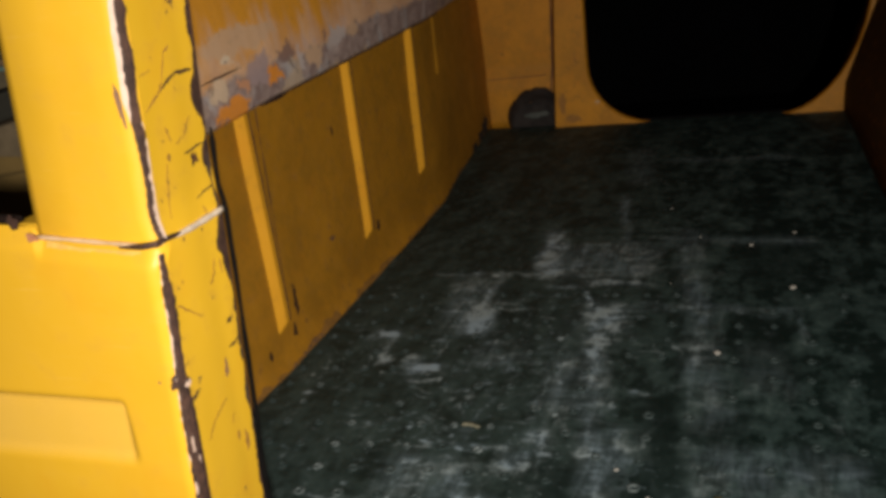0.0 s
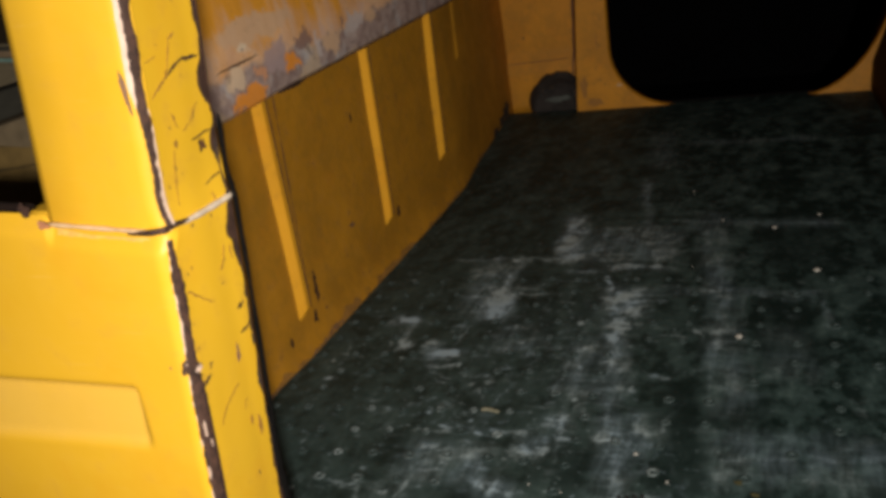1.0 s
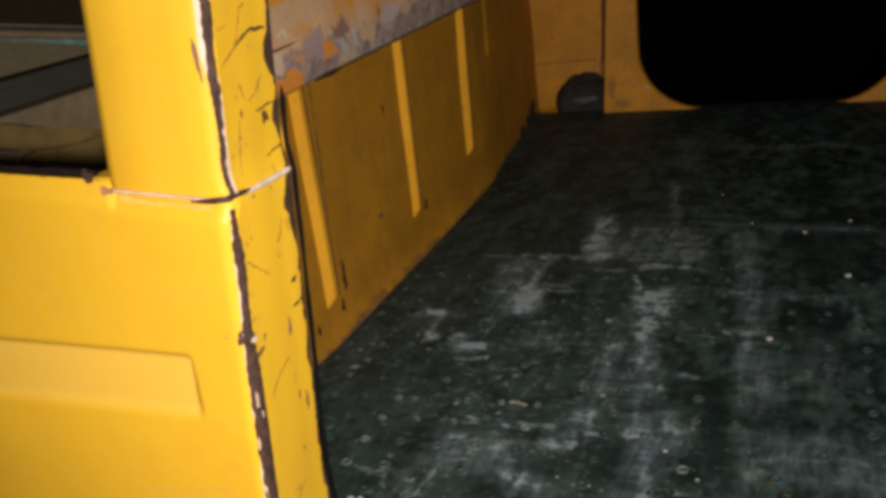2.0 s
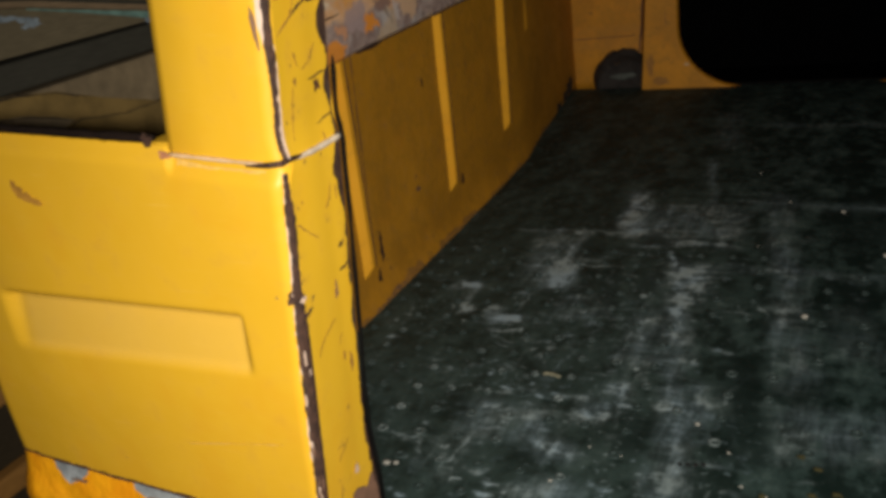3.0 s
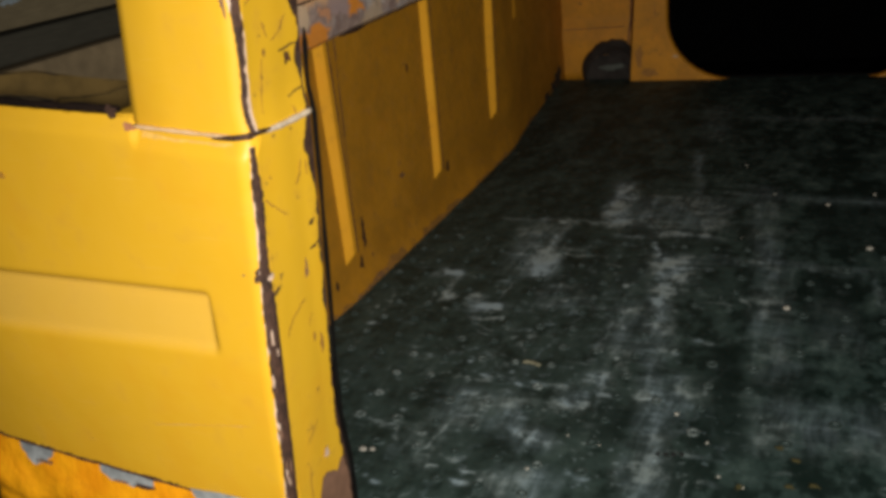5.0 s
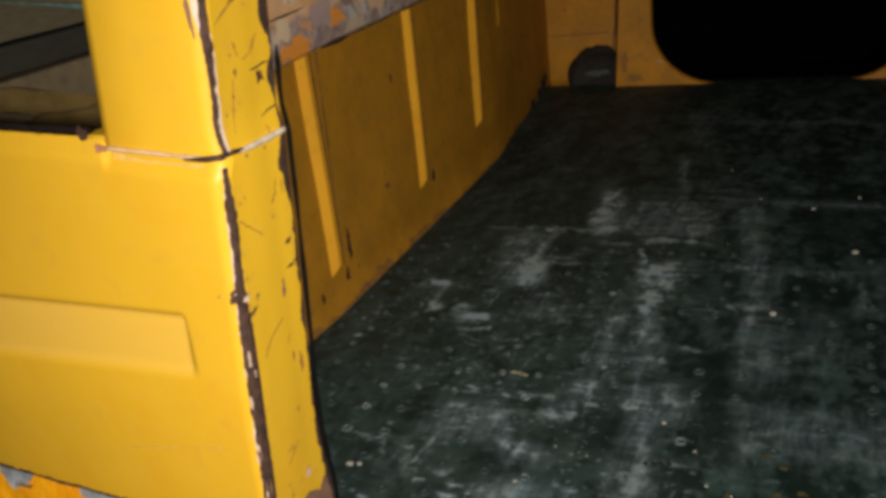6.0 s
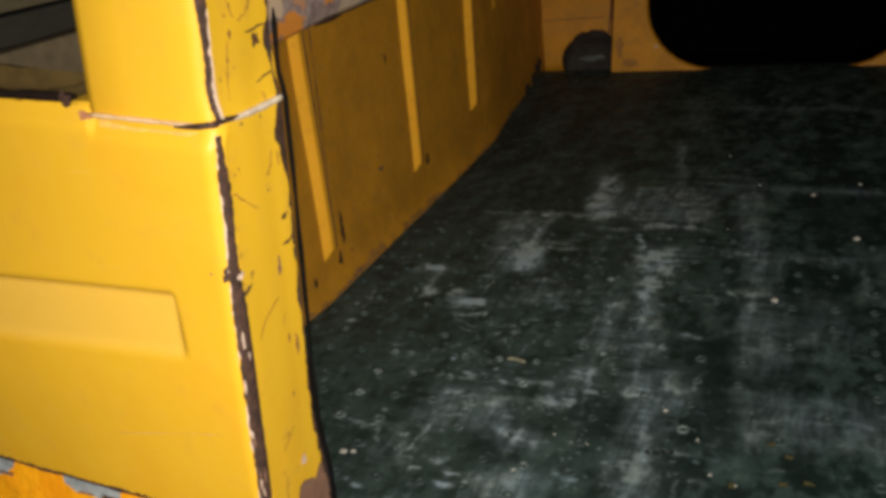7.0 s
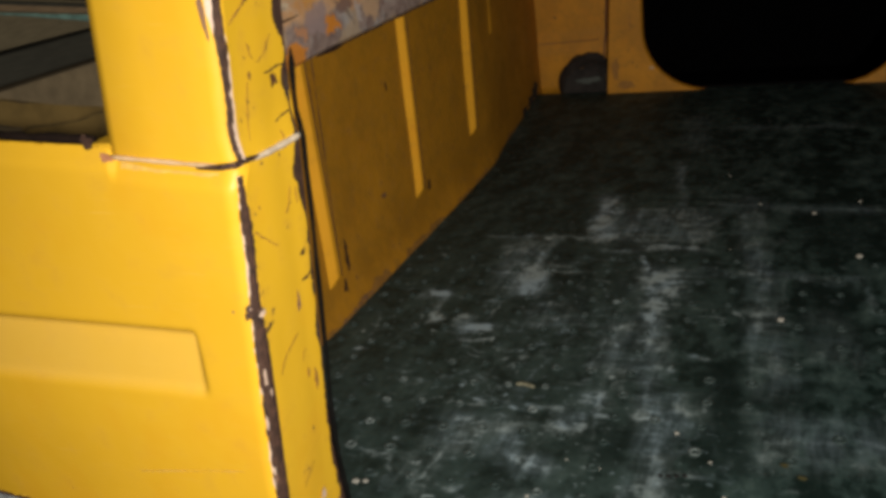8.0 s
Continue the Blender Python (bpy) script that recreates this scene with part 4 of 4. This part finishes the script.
# scratches through the paint: start and end on the jamb, half width, look
UPPER = [(0.60, 0.775, 0.51, 0.771, 0.0010, 1), (0.51, 0.771, 0.43, 0.751, 0.0007, 1), (0.43, 0.751, 0.385, 0.745, 0.0012, 1), (0.90, 0.753, 0.63, 0.755, 0.0016, 0), (0.64, 0.755, 0.42, 0.747, 0.0013, 0), (0.39, 0.747, 0.15, 0.735, 0.0009, 1), (0.29, 0.763, 0.13, 0.760, 0.0005, 1), (0.79, 0.720, 0.61, 0.706, 0.0006, 1), (0.61, 0.706, 0.50, 0.704, 0.0006, 1), (0.61, 0.694, 0.94, 0.696, 0.0010, 0), (1.0, 0.659, 0.71, 0.655, 0.0008, 0), (0.75, 0.648, 0.76, 0.640, 0.0010, 1), (0.33, 0.693, 0.25, 0.652, 0.0007, 1), (0.38, 0.720, 0.45, 0.707, 0.0007, 1)]
LOWER = [(0.76, 0.602, 0.73, 0.589, 0.0009, 1), (0.74, 0.591, 0.63, 0.584, 0.0011, 1), (0.85, 0.599, 0.86, 0.586, 0.0010, 1), (0.07, 0.587, 0.26, 0.576, 0.0008, 1), (0.25, 0.576, 0.42, 0.563, 0.0005, 1), (0.06, 0.504, 0.19, 0.508, 0.0010, 0), (0.60, 0.479, 0.33, 0.470, 0.0009, 1), (0.34, 0.471, 0.20, 0.458, 0.0009, 1), (0.70, 0.460, 0.63, 0.450, 0.0006, 1), (0.79, 0.519, 0.99, 0.522, 0.0015, 0), (0.60, 0.350, 0.36, 0.335, 0.0007, 1), (0.33, 0.310, 0.30, 0.260, 0.0007, 1)]
for n, (u0, z0, u1, z1, wide, kind) in enumerate(UPPER + LOWER):
    part("scratch", ribbon(u0, z0, u1, z1, wide, n), (M_RUST, M_SCRATCH)[kind], jamb_part)
# curled scrap of paint at the corner
part("rust_chip", blotch(lambda s, v: corner_place(s, v, 0.0024), 0.0068, 0.527, 0.0026, 0.0060, 210, 20, 0.8), M_RUST, jamb_part)
part("paint_speck", blotch(lambda s, v: corner_place(s, v, 0.0026), 0.0165, 0.5245, 0.0026, 0.0034, 211, 16, 0.6), M_PRIMER, jamb_part)
# brown bare patch at the foot of the jamb
bm = blotch(jp(0.0009), 0.72, 0.225, 0.33, 0.085, 31, 22)
part("bare_patch", bm, M_BROWN_PATCH, jamb_part, "brown bare metal at the foot of the jamb")
part("rust_chip", blotch(lambda x, z: on_front(x, z, 0.0009), 0.5615, 0.747, 0.0020, 0.016, 3), M_BROWN_PATCH, pillar)
part("rust_chip", blotch(lambda x, z: on_front(x, z, 0.0009), 0.546, 0.527, 0.0035, 0.007, 6), M_RUST, lower_panel)

# slivers of primer and paint left standing along the rusted corner
for n in range(15):
    z = random.uniform(0.27, 0.49)
    c = 0.0098 + random.uniform(-0.0030, 0.0022) + (0.004 if n % 5 == 0 else 0)
    part("paint_speck", blotch(lambda s, v: corner_place(s, v, 0.0021), c, z, random.uniform(0.0004, 0.0009), random.uniform(0.0025, 0.0080), 200 + n, 16, 0.8), (M_PRIMER, M_PRIMER, M_BROWN_PATCH)[n % 3], jamb_part)

# sealer bead where pillar and panel meet, running across front and jamb
bm = bmesh.new()
pts = [Vector((x, -0.003, seam_z(x) + 0.001)) for x in span(0.452, lean(0.64) - 0.014, 14)]
tube(bm, pts, [0.0017 + 0.0009 * wob(9, k, 0.5) for k in range(len(pts))], 6)
part("sealer_bead", bm, M_PALE_YELLOW, van, "pale sealer bead at the panel joint", smooth=True)
bm = bmesh.new()
pts = [on_jamb(u, 0.6415 - 0.010 * u + 0.006 * u * u, 0.0005) for u in span(0.12, 1.03, 14)]
tube(bm, pts, [0.0014 + 0.0014 * min(1.0, k / 6) + 0.0006 * wob(10, k, 0.5) for k in range(len(pts))], 6)
part("sealer_bead", bm, M_WELD, van, "pale sealer bead at the panel joint", smooth=True)
bm = bmesh.new()
pts = [Vector((x, -0.0066, 0.6425 + 0.03 * max(0.0, x - 0.534))) for x in span(0.530, lean(0.64) - 0.008, 5)] + [Vector((lean(0.64) - 0.001, -0.001, 0.6425))] + [on_jamb(u, 0.6425 - 0.010 * u, 0.001) for u in span(0.05, 0.40, 5)]
tube(bm, pts, [0.0006 + 0.0019 * math.sin(math.pi * k / (len(pts) - 1)) for k in range(len(pts))], 6)
part("brown_edge", bm, M_RUST, van, "brown rusted crack at the joint")

# sealer smeared thinly on the shoulder below the bead
bm = bmesh.new()
strip(bm, lambda c, x: on_front(x, c, 0.0005), 0.458, lean(0.63) - 0.016, lambda x: seam_z(x) - 0.0040 + 0.0008 * wob(83, x, 60), lambda x: max(0.0008, 0.0036 + 0.0016 * wob(81, x, 70) + 0.0009 * wob(82, x, 260)), 90)
part("sealer_smear", bm, M_SMEAR, lower_panel, "thin pale sealer smear")
# long faint scratch low on the panel, a speck, and a scrap of primer at the jamb's foot
bm = bmesh.new()
strip(bm, lambda c, x: on_front(x, c, 0.0005), 0.388, 0.502, lambda x: 0.3627 + 0.150 * (x - 0.388) + 0.0006 * wob(84, x, 40), lambda x: max(0.00015, 0.0004 + 0.0005 * wob(85, x, 90)), 60)
part("scratch", bm, M_SMEAR, lower_panel, "long faint scratch")
part("rust_chip", blotch(lambda x, z: on_front(x, z, 0.0006), 0.531, 0.529, 0.0011, 0.0011, 87, 10, 0.4), M_BROWN_PATCH, lower_panel)
part("paint_speck", blotch(jp(0.0018), 0.66, 0.306, 0.050, 0.0050, 88, 18, 0.7), M_PRIMER, jamb_part)

# window rubber on the sill, with its torn end
bm = bmesh.new()
pts = [(x, 0.008 + 0.001 * wob(1, x, 40) + 0.022 * max(0.0, (0.143 - x) / 0.034) ** 2, sill_z(x) + 0.0016 + 0.0012 * wob(3, x, 50)) for x in span(0.13, 0.430, 40)]
tube(bm, pts, [0.0037 + 0.0015 * wob(12, k, 0.45) for k in range(41)], 7)
part("window_seal", bm, M_PERISHED, van, "perished dark window rubber", smooth=True)
bm = blotch(lambda x, z: Vector((x, -0.0045, z)), 0.434, 0.662, 0.006, 0.007, 15)
part("rust_chip", bm, M_RUST, lower_panel)
bm = blotch(lambda x, z: Vector((x, -0.0072, z)), 0.451, 0.6515, 0.006, 0.004, 17)
part("rust_chip", bm, M_PINK, lower_panel)
bm = bmesh.new()
box(bm, 0.424, 0.003, 0.636, 0.456, 0.055, 0.6592, 0.002)
part("gusset", bm, M_PANEL, van, "yellow gusset between sill and pillar")
# dent scrape of the panel: a short brown smudge running down towards the jamb
for n, (cx, cz, rx, rz) in enumerate([(0.2625, 0.6215, 0.0044, 0.0056), (0.2675, 0.6160, 0.0058, 0.0056), (0.2740, 0.6115, 0.0068, 0.0048), (0.2815, 0.6082, 0.0068, 0.0038), (0.2875, 0.6066, 0.0044, 0.0028)]):
    bm = blotch(lambda x, z: Vector((x, panel(x, z)[1] - 0.0006 - 0.0002 * n, z)), cx, cz, rx, rz, 141 + n, 24, 0.55)
    part("scratch", bm, M_SMUDGE, lower_panel)

# orange valance below the panel, with flaked grey primer at its upper edge
bm = bmesh.new()


def valance(x, z):
    """Leans out towards its foot, creased most at the outer lower corner."""
    creased = smooth_step(0.300, 0.255, z) * (0.35 + 0.65 * smooth_step(0.26, 0.15, x))
    y = 0.0040 - 0.30 * max(0.0, 0.300 - z) + (0.010 * noise.noise((x * 14, z * 26, 3)) + 0.004 * noise.noise((x * 45, z * 60, 7))) * creased + 0.022 * max(0.0, (0.143 - x) / 0.034) ** 2
    return (x - skew(z) * min(1.0, max(0.0, (0.32 - x) / 0.19)), y + 0.010 * smooth_step(0.245, 0.228, z), z)


sheet(bm, lambda u, v: valance(u, 0.222 + 0.022 * smooth_step(0.15, 0.30, u) + 0.004 * wob(31, u, 12) + v * (0.104 - 0.08 * (u - 0.135))), span(0.1125, 0.522, 60), span(0, 1, 14), (0, 0.006, 0))
part("valance", bm, M_ORANGE, van, "glossy orange crumpled valance strip", smooth=True)
FLAKES = [
    [(0.165, 0.312), (0.190, 0.310), (0.225, 0.302), (0.221, 0.292), (0.213, 0.284), (0.204, 0.282), (0.195, 0.276), (0.186, 0.284), (0.176, 0.292)],
    [(0.284, 0.302), (0.318, 0.300), (0.357, 0.294), (0.358, 0.280), (0.346, 0.281), (0.332, 0.277), (0.316, 0.281), (0.302, 0.279), (0.288, 0.286)],
    [(0.404, 0.288), (0.438, 0.290), (0.503, 0.288), (0.501, 0.283), (0.482, 0.276), (0.458, 0.278), (0.438, 0.275), (0.414, 0.273)],
]
for n, outline in enumerate(FLAKES):
    bm = bmesh.new()
    ringv = []
    for (x0, z0), (x1, z1) in zip(outline, outline[1:] + outline[:1]):
        for k in range(4):
            x, z = x0 + (x1 - x0) * k / 4, z0 + (z1 - z0) * k / 4
            ringv.append(bm.verts.new((x + 0.0016 * wob(n, x, 230), valance(x, z)[1] - 0.0016 + 0.0006 * wob(n, z, 120), z + 0.0018 * wob(n + 4, x, 190))))
    mid = bm.verts.new(sum((v.co for v in ringv), Vector()) / len(ringv))
    for k in range(len(ringv)):
        bm.faces.new((mid, ringv[k], ringv[(k + 1) % len(ringv)]))
    part("grey_primer_flake", bm, M_GREY, van, "grey primer where orange paint flaked off" if n == 0 else "")
# thin dark brown line just under the panel's lower edge
bm = bmesh.new()
tube(bm, [(x, panel(x, foot_z(x))[1] - 0.0004, foot_z(x) - 0.0008) for x in span(0.128, 0.50, 60)], [0.0010 + 0.0024 * abs(wob(19, k, 0.23)) * (1 if k < 45 else 0.4) for k in range(61)], 5)
part("brown_edge", bm, M_RUST, lower_panel, "thin dark brown lower edge")

# brown broken edges of the flaked paint
for n, (cx, cz, rx, rz) in enumerate([(0.346, 0.2800, 0.014, 0.0022), (0.316, 0.2805, 0.010, 0.0016), (0.470, 0.2770, 0.018, 0.0018), (0.212, 0.2840, 0.012, 0.0016)]):
    part("rust_chip", blotch(lambda x, z: Vector((x, valance(x, z)[1] - 0.0028, z)), cx, cz, rx, rz, 190 + n, 24, 0.9), M_WALL_RUST if n % 2 else M_RUST, van)
# pink rust at the foot of the pillar
part("rust_chip", blotch(lambda x, z: Vector((x, 0.0008, z)), 0.4585, 0.664, 0.0018, 0.009, 197, 24, 0.5), M_PINK, pillar)

# black bumper in the shade below
bm = bmesh.new()
box(bm, 0.16, 0.012, -0.16, 0.49, 0.08, 0.232, 0.02)
part("bumper", bm, M_RUBBER, van, "black bumper in shade")
# box added behind the panel, black so that the hollow looks unlit
bm = bmesh.new()
box(bm, 0.22, 0.10, -0.20, 0.50, 0.14, 0.56, 0.01)
part("inner_corner", bm, M_RUBBER, van, "added black block for the corner's unlit inner side")
bm = bmesh.new()
box(bm, -0.06, 0.60, -0.25, 1.28, 3.0, -0.035)
part("underbody", bm, M_RUBBER, van, "black underbody")

# ---- beside the van: stacked boards against the garage wall ----
stack_x = -0.60
# from the ground up: lower edge, upper edge, material, how far it sticks out, look
BOARDS = [
    (-0.55, -0.208, M_BOARD_DARK, -0.03, "dark stained plank at the foot of the stack"), (-0.208, -0.160, M_BOARD_PALE, 0.020, "ochre wooden plank between dark ones"),
    (-0.160, -0.008, M_BOARD_DARK, -0.01, "dark stained plank in a stack"), (-0.008, 0.028, M_BOARD_PALE, 0.045, "narrow ochre wooden plank sticking out of the stack"),
    (0.028, 0.142, M_BOARD_DARK, -0.01, "dark stained plank in a stack"), (0.142, 0.308, M_BOARD_DARK, 0.0, "dark stained plank in a stack"),
    # the thin dark strip after the fibreboard stands for a shadow gap
    (0.308, 0.540, M_CARD, 0.006, "wide brown fibreboard in a stack"), (0.540, 0.547, M_BOARD_DARK, -0.02, "dark filler strip drawing the shadow gap between boards"),
    (0.547, 0.606, M_BOARD_GREY, -0.004, "dark grey weathered plank in a stack"), (0.606, 0.785, M_BOARD_DARK, -0.120, "dark plank set back in a stack"),
    (0.785, 1.15, M_BOARD_DARK, -0.03, "dark plank on top of the stack"),
]
for n, (z0, z1, m, out, look_of) in enumerate(BOARDS):
    bm = bmesh.new()
    box(bm, stack_x - 0.30, -0.3, z0, stack_x + out, 2.6, z1, min(0.006, 0.3 * (z1 - z0)))
    for v in bm.verts:
        v.co.x += 0.006 * noise.noise((v.co.y * 2, v.co.z * 9, n))
    tagged(part("board", bm, m), look_of, "board", "stacked boards")

# olive side of an old painted chest with a sloping top edge
def slab(outline, x0, x1):
    """A flat piece with the given outline in y and z, from x0 out to x1."""
    b = bmesh.new()
    front = [b.verts.new((x1, y, z)) for y, z in outline]
    behind = [b.verts.new((x0, y, z)) for y, z in outline]
    b.faces.new(front)
    b.faces.new(behind[::-1])
    for k in range(len(outline)):
        b.faces.new((front[k], front[(k + 1) % len(outline)], behind[(k + 1) % len(outline)], behind[k]))
    return b


def chest_top(y):
    return 0.7175 - 0.135 * (y - 0.684) - 0.055 * max(0.0, y - 0.80)


def along_top(y0, y1, low, high, n=14, rag=0.0):
    """An outline that follows the chest's sloping top between two heights over it."""
    ys = span(y0, y1, n)
    return [(y, chest_top(y) + low + rag * wob(91, y, 40)) for y in ys] + [(y, chest_top(y) + high) for y in ys[::-1]]


chest = tagged(part("chest_side", slab([(0.665, 0.617), (1.13, 0.615), (1.30, 0.606), (1.30, chest_top(1.30))] + [(y, chest_top(y)) for y in span(1.22, 0.684, 8)], stack_x - 0.012, stack_x + 0.004), M_BOARD_OLIVE), "old olive chest side with flaked pale blue paint", "board")
part("lid", slab(along_top(0.676, 1.30, 0.001, 0.0135), stack_x - 0.012, stack_x + 0.010), M_BOARD_BROWN, chest, "brown wooden lid edge")
part("lid_batten", slab(along_top(0.690, 1.30, 0.0145, 0.0225), stack_x - 0.012, stack_x + 0.001), M_BOARD_GREY, chest, "dark grey batten on the lid")
part("lid_rail", slab(along_top(0.700, 1.30, 0.0235, 0.0290), stack_x - 0.012, stack_x + 0.006), M_BOARD_OLIVE, chest)
ys = span(0.80, 1.235, 22)
part("teal_strip", slab([(y, chest_top(y) - 0.0045 - 0.019 * ((y - 0.80) / 0.42) ** 1.4 + 0.0022 * wob(93, y, 45)) for y in ys] + [(y, chest_top(y) - 0.002 + 0.0012 * wob(94, y, 60)) for y in ys[::-1]], stack_x + 0.001, stack_x + 0.0062), M_TEAL, chest, "flaking teal paint along the edge")
for n, (cy, cz, ry, rz) in enumerate([(0.716, 0.692, 0.022, 0.0085), (0.709, 0.679, 0.009, 0.0110), (0.750, 0.689, 0.026, 0.0050), (0.786, 0.680, 0.016, 0.0055), (0.806, 0.670, 0.020, 0.0075), (0.783, 0.666, 0.013, 0.0040), (1.130, 0.619, 0.016, 0.0070)]):
    part("paint_flake", blotch(lambda y, z: Vector((stack_x + 0.0052 + 0.0003 * n, y, z)), cy, cz, ry, rz, 150 + n, 24, 0.55), M_MARK, chest, "pale blue paint remains" if n == 0 else "")
# pale strip of wood standing on the grey plank beside the chest
tagged(part("wood_strip", slab([(0.598, 0.606), (0.609, 0.606), (0.624, 0.690), (0.613, 0.690)], stack_x - 0.030, stack_x - 0.022), M_MARK), "pale blue wooden strip standing beside an old chest", "wood strip")

# torn, folded sheets of cardboard leaning on the stack
SHEETS = [
    ([(0.52, 0.552), (0.70, 0.548), (0.80, 0.528), (0.92, 0.486), (1.13, 0.420), (1.13, 0.029), (0.52, 0.029)], 0.016, M_CARD_OCHRE),
    ([(0.52, 0.505), (0.64, 0.512), (0.72, 0.500), (0.80, 0.470), (0.84, 0.458), (0.80, 0.029), (0.52, 0.029)], 0.026, M_CARD),
    ([(0.72, 0.440), (0.83, 0.462), (0.96, 0.442), (1.04, 0.440), (1.30, 0.436), (1.30, 0.029), (0.72, 0.029)], 0.036, M_CARD_OCHRE),
]
for n, (corners, out, m) in enumerate(SHEETS):
    bm = bmesh.new()
    outline = []
    for (y0, z0), (y1, z1) in zip(corners, corners[1:] + corners[:1]):
        for k in range(5):
            y, z = y0 + (y1 - y0) * k / 5, z0 + (z1 - z0) * k / 5
            outline.append((stack_x + out + 0.006 * wob(n, y, 5) + 0.003 * wob(n + 9, y, 21), y, z + (0.0035 * wob(n + 3, y, 24) if z > 0.1 else 0)))
    front = [bm.verts.new(p) for p in outline]
    behind = [bm.verts.new((v.co.x - 0.007, v.co.y, v.co.z)) for v in front]
    bm.faces.new(front)
    bm.faces.new(behind[::-1])
    for k in range(len(front)):
        bm.faces.new((front[k], front[(k + 1) % len(front)], behind[(k + 1) % len(front)], behind[k]))
    cardboard = tagged(part("cardboard_sheet", bm, m), "torn %s cardboard sheet leaning on stacked boards" % ("brown" if m is M_CARD else "ochre"), "cardboard", "torn cardboard sheets")
    # the shaded gap under the torn edge, drawn as a dark brown bead
    bm = bmesh.new()
    tube(bm, [(px + 0.001, y, z - 0.003) for px, y, z in outline[:18]], [0.0006 + 0.0034 * abs(wob(n + 51, k, 0.3)) for k in range(18)], 5)
    part("gap_shade", bm, M_GAP_SHADE, cardboard, "dark bead for the shade under the torn edge")

# ---- garage round about ----
bm = bmesh.new()
sheet(bm, lambda u, v: (u, v, -0.55), span(-30, 30, 6), span(-30, 30, 6))
tagged(part("ground", bm, M_CONCRETE), "dark concrete garage floor", "ground", kind="structure")
bm = bmesh.new()
box(bm, -2.6, -3.5, -0.55, -2.5, 6.0, 2.3)
tagged(part("wall_west", bm, M_PLASTER), "unlit grey plaster garage wall", "wall", kind="structure")
bm = bmesh.new()
box(bm, -2.5, 6.0, -0.55, 4.0, 6.1, 2.3)
tagged(part("wall_north", bm, M_PLASTER), "unlit grey plaster garage wall", "wall", kind="structure")
bm = bmesh.new()
box(bm, 4.0, -3.5, -0.55, 4.1, 6.0, 2.3)
tagged(part("wall_east", bm, M_PLASTER), "unlit grey plaster garage wall", "wall", kind="structure")

# ---- litter on the load floor ----
LITTER = [(0.866, 1.036, 0.0055), (1.000, 1.330, 0.0055), (0.301, 0.445, 0.005), (0.315, 0.449, 0.004), (0.911, 1.570, 0.0045), (0.791, 1.628, 0.0025), (1.007, 1.648, 0.0035), (0.749, 1.350, 0.0022), (0.700, 1.838, 0.0022), (0.740, 0.654, 0.003), (0.795, 0.592, 0.0022), (0.822, 0.518, 0.0022), (0.855, 0.503, 0.0025), (0.562, 0.466, 0.0025), (0.647, 0.547, 0.002), (0.595, 0.559, 0.002)]
for n, (gx, gy, r) in enumerate(LITTER):
    bm = bmesh.new()
    bmesh.ops.create_icosphere(bm, subdivisions=2, radius=r, matrix=Matrix.Translation((gx, gy, r * 0.35)) @ Matrix.Diagonal((1.2, 1, 0.6, 1)))
    for v in bm.verts:
        v.co += 0.3 * r * noise.noise_vector(v.co * 300 + Vector((n, 0, 0)))
    tagged(part("grit", bm, M_GRIT), "pale crumb of grit on the load floor", "debris", "grit on the floor")
bm = bmesh.new()
tube(bm, [(0.458 + 0.034 * k / 6, 0.744 + 0.003 * math.sin(k * 0.8), 0.004) for k in range(7)], [0.002, 0.0035, 0.003, 0.004, 0.003, 0.0035, 0.0015], 5)
tagged(part("straw", bm, M_STRAW), "dry straw scrap on the load floor", "debris")
for n, (gx, gy) in enumerate([(0.893, 0.602), (0.918, 0.578), (0.913, 0.518), (0.943, 0.527), (0.852, 0.500)]):
    b = blotch(lambda x, y: Vector((x, y, 0.0032)), gx, gy, 0.006, 0.0045, 90 + n, 18, 0.8)
    tagged(part("paint_drop", b, M_OCHRE), "ochre paint drop on the load floor", "stain", "paint drops")

# row of small holes in the floor covering
for gx, gy in ((0.733, 0.547), (0.744, 0.549), (0.755, 0.551), (0.766, 0.554)):
    bm = bmesh.new()
    bmesh.ops.create_cone(bm, cap_ends=True, segments=10, radius1=0.0036, radius2=0.0030, depth=0.002, matrix=Matrix.Translation((gx, gy, 0.0020)))
    part("hole_rim", bm, M_RUBBER, floor)

# worn ring-shaped studs of the floor covering
STUDS = []
for n in range(3):
    bm = bmesh.new()
    r = (0.0074, 0.0084, 0.0094)[n]
    rings = [[bm.verts.new((k * r * math.cos(a * 0.6283) * (1 + 0.10 * wob(n, a, 0.7)), k * r * math.sin(a * 0.6283), h)) for a in range(10)] for k, h in ((1.15, -0.003), (1.0, 0.0010), (0.60, 0.0012), (0.48, -0.001))]
    for a, b in zip(rings, rings[1:]):
        for k in range(10):
            bm.faces.new((a[k], a[(k + 1) % 10], b[(k + 1) % 10], b[k]))
    me = bpy.data.meshes.new("stud")
    bm.to_mesh(me)
    bm.free()
    me.materials.append(M_STUD)
    STUDS.append(me)
for row in range(17):
    for col in range(17):
        sx = 0.054 + 0.065 * col + random.uniform(-0.003, 0.003)
        sy = 0.2075 + 0.0675 * row + 0.07 * min(0.0, sx - 0.444) + random.uniform(-0.003, 0.003)
        if sx > 0.68 and random.random() < 0.5 or worn_field(np.array([sx]), np.array([sy]), CHALKY, 0.030)[0] > 0.25:
            continue   # rubbed away with the covering
        ob = new("stud", random.choice(STUDS))
        ob.parent = floor
        ob.rotation_euler = (0, 0, random.uniform(0, 6.28))
        ob.location = (sx, sy, floor_height(sx, sy) + 0.0008)
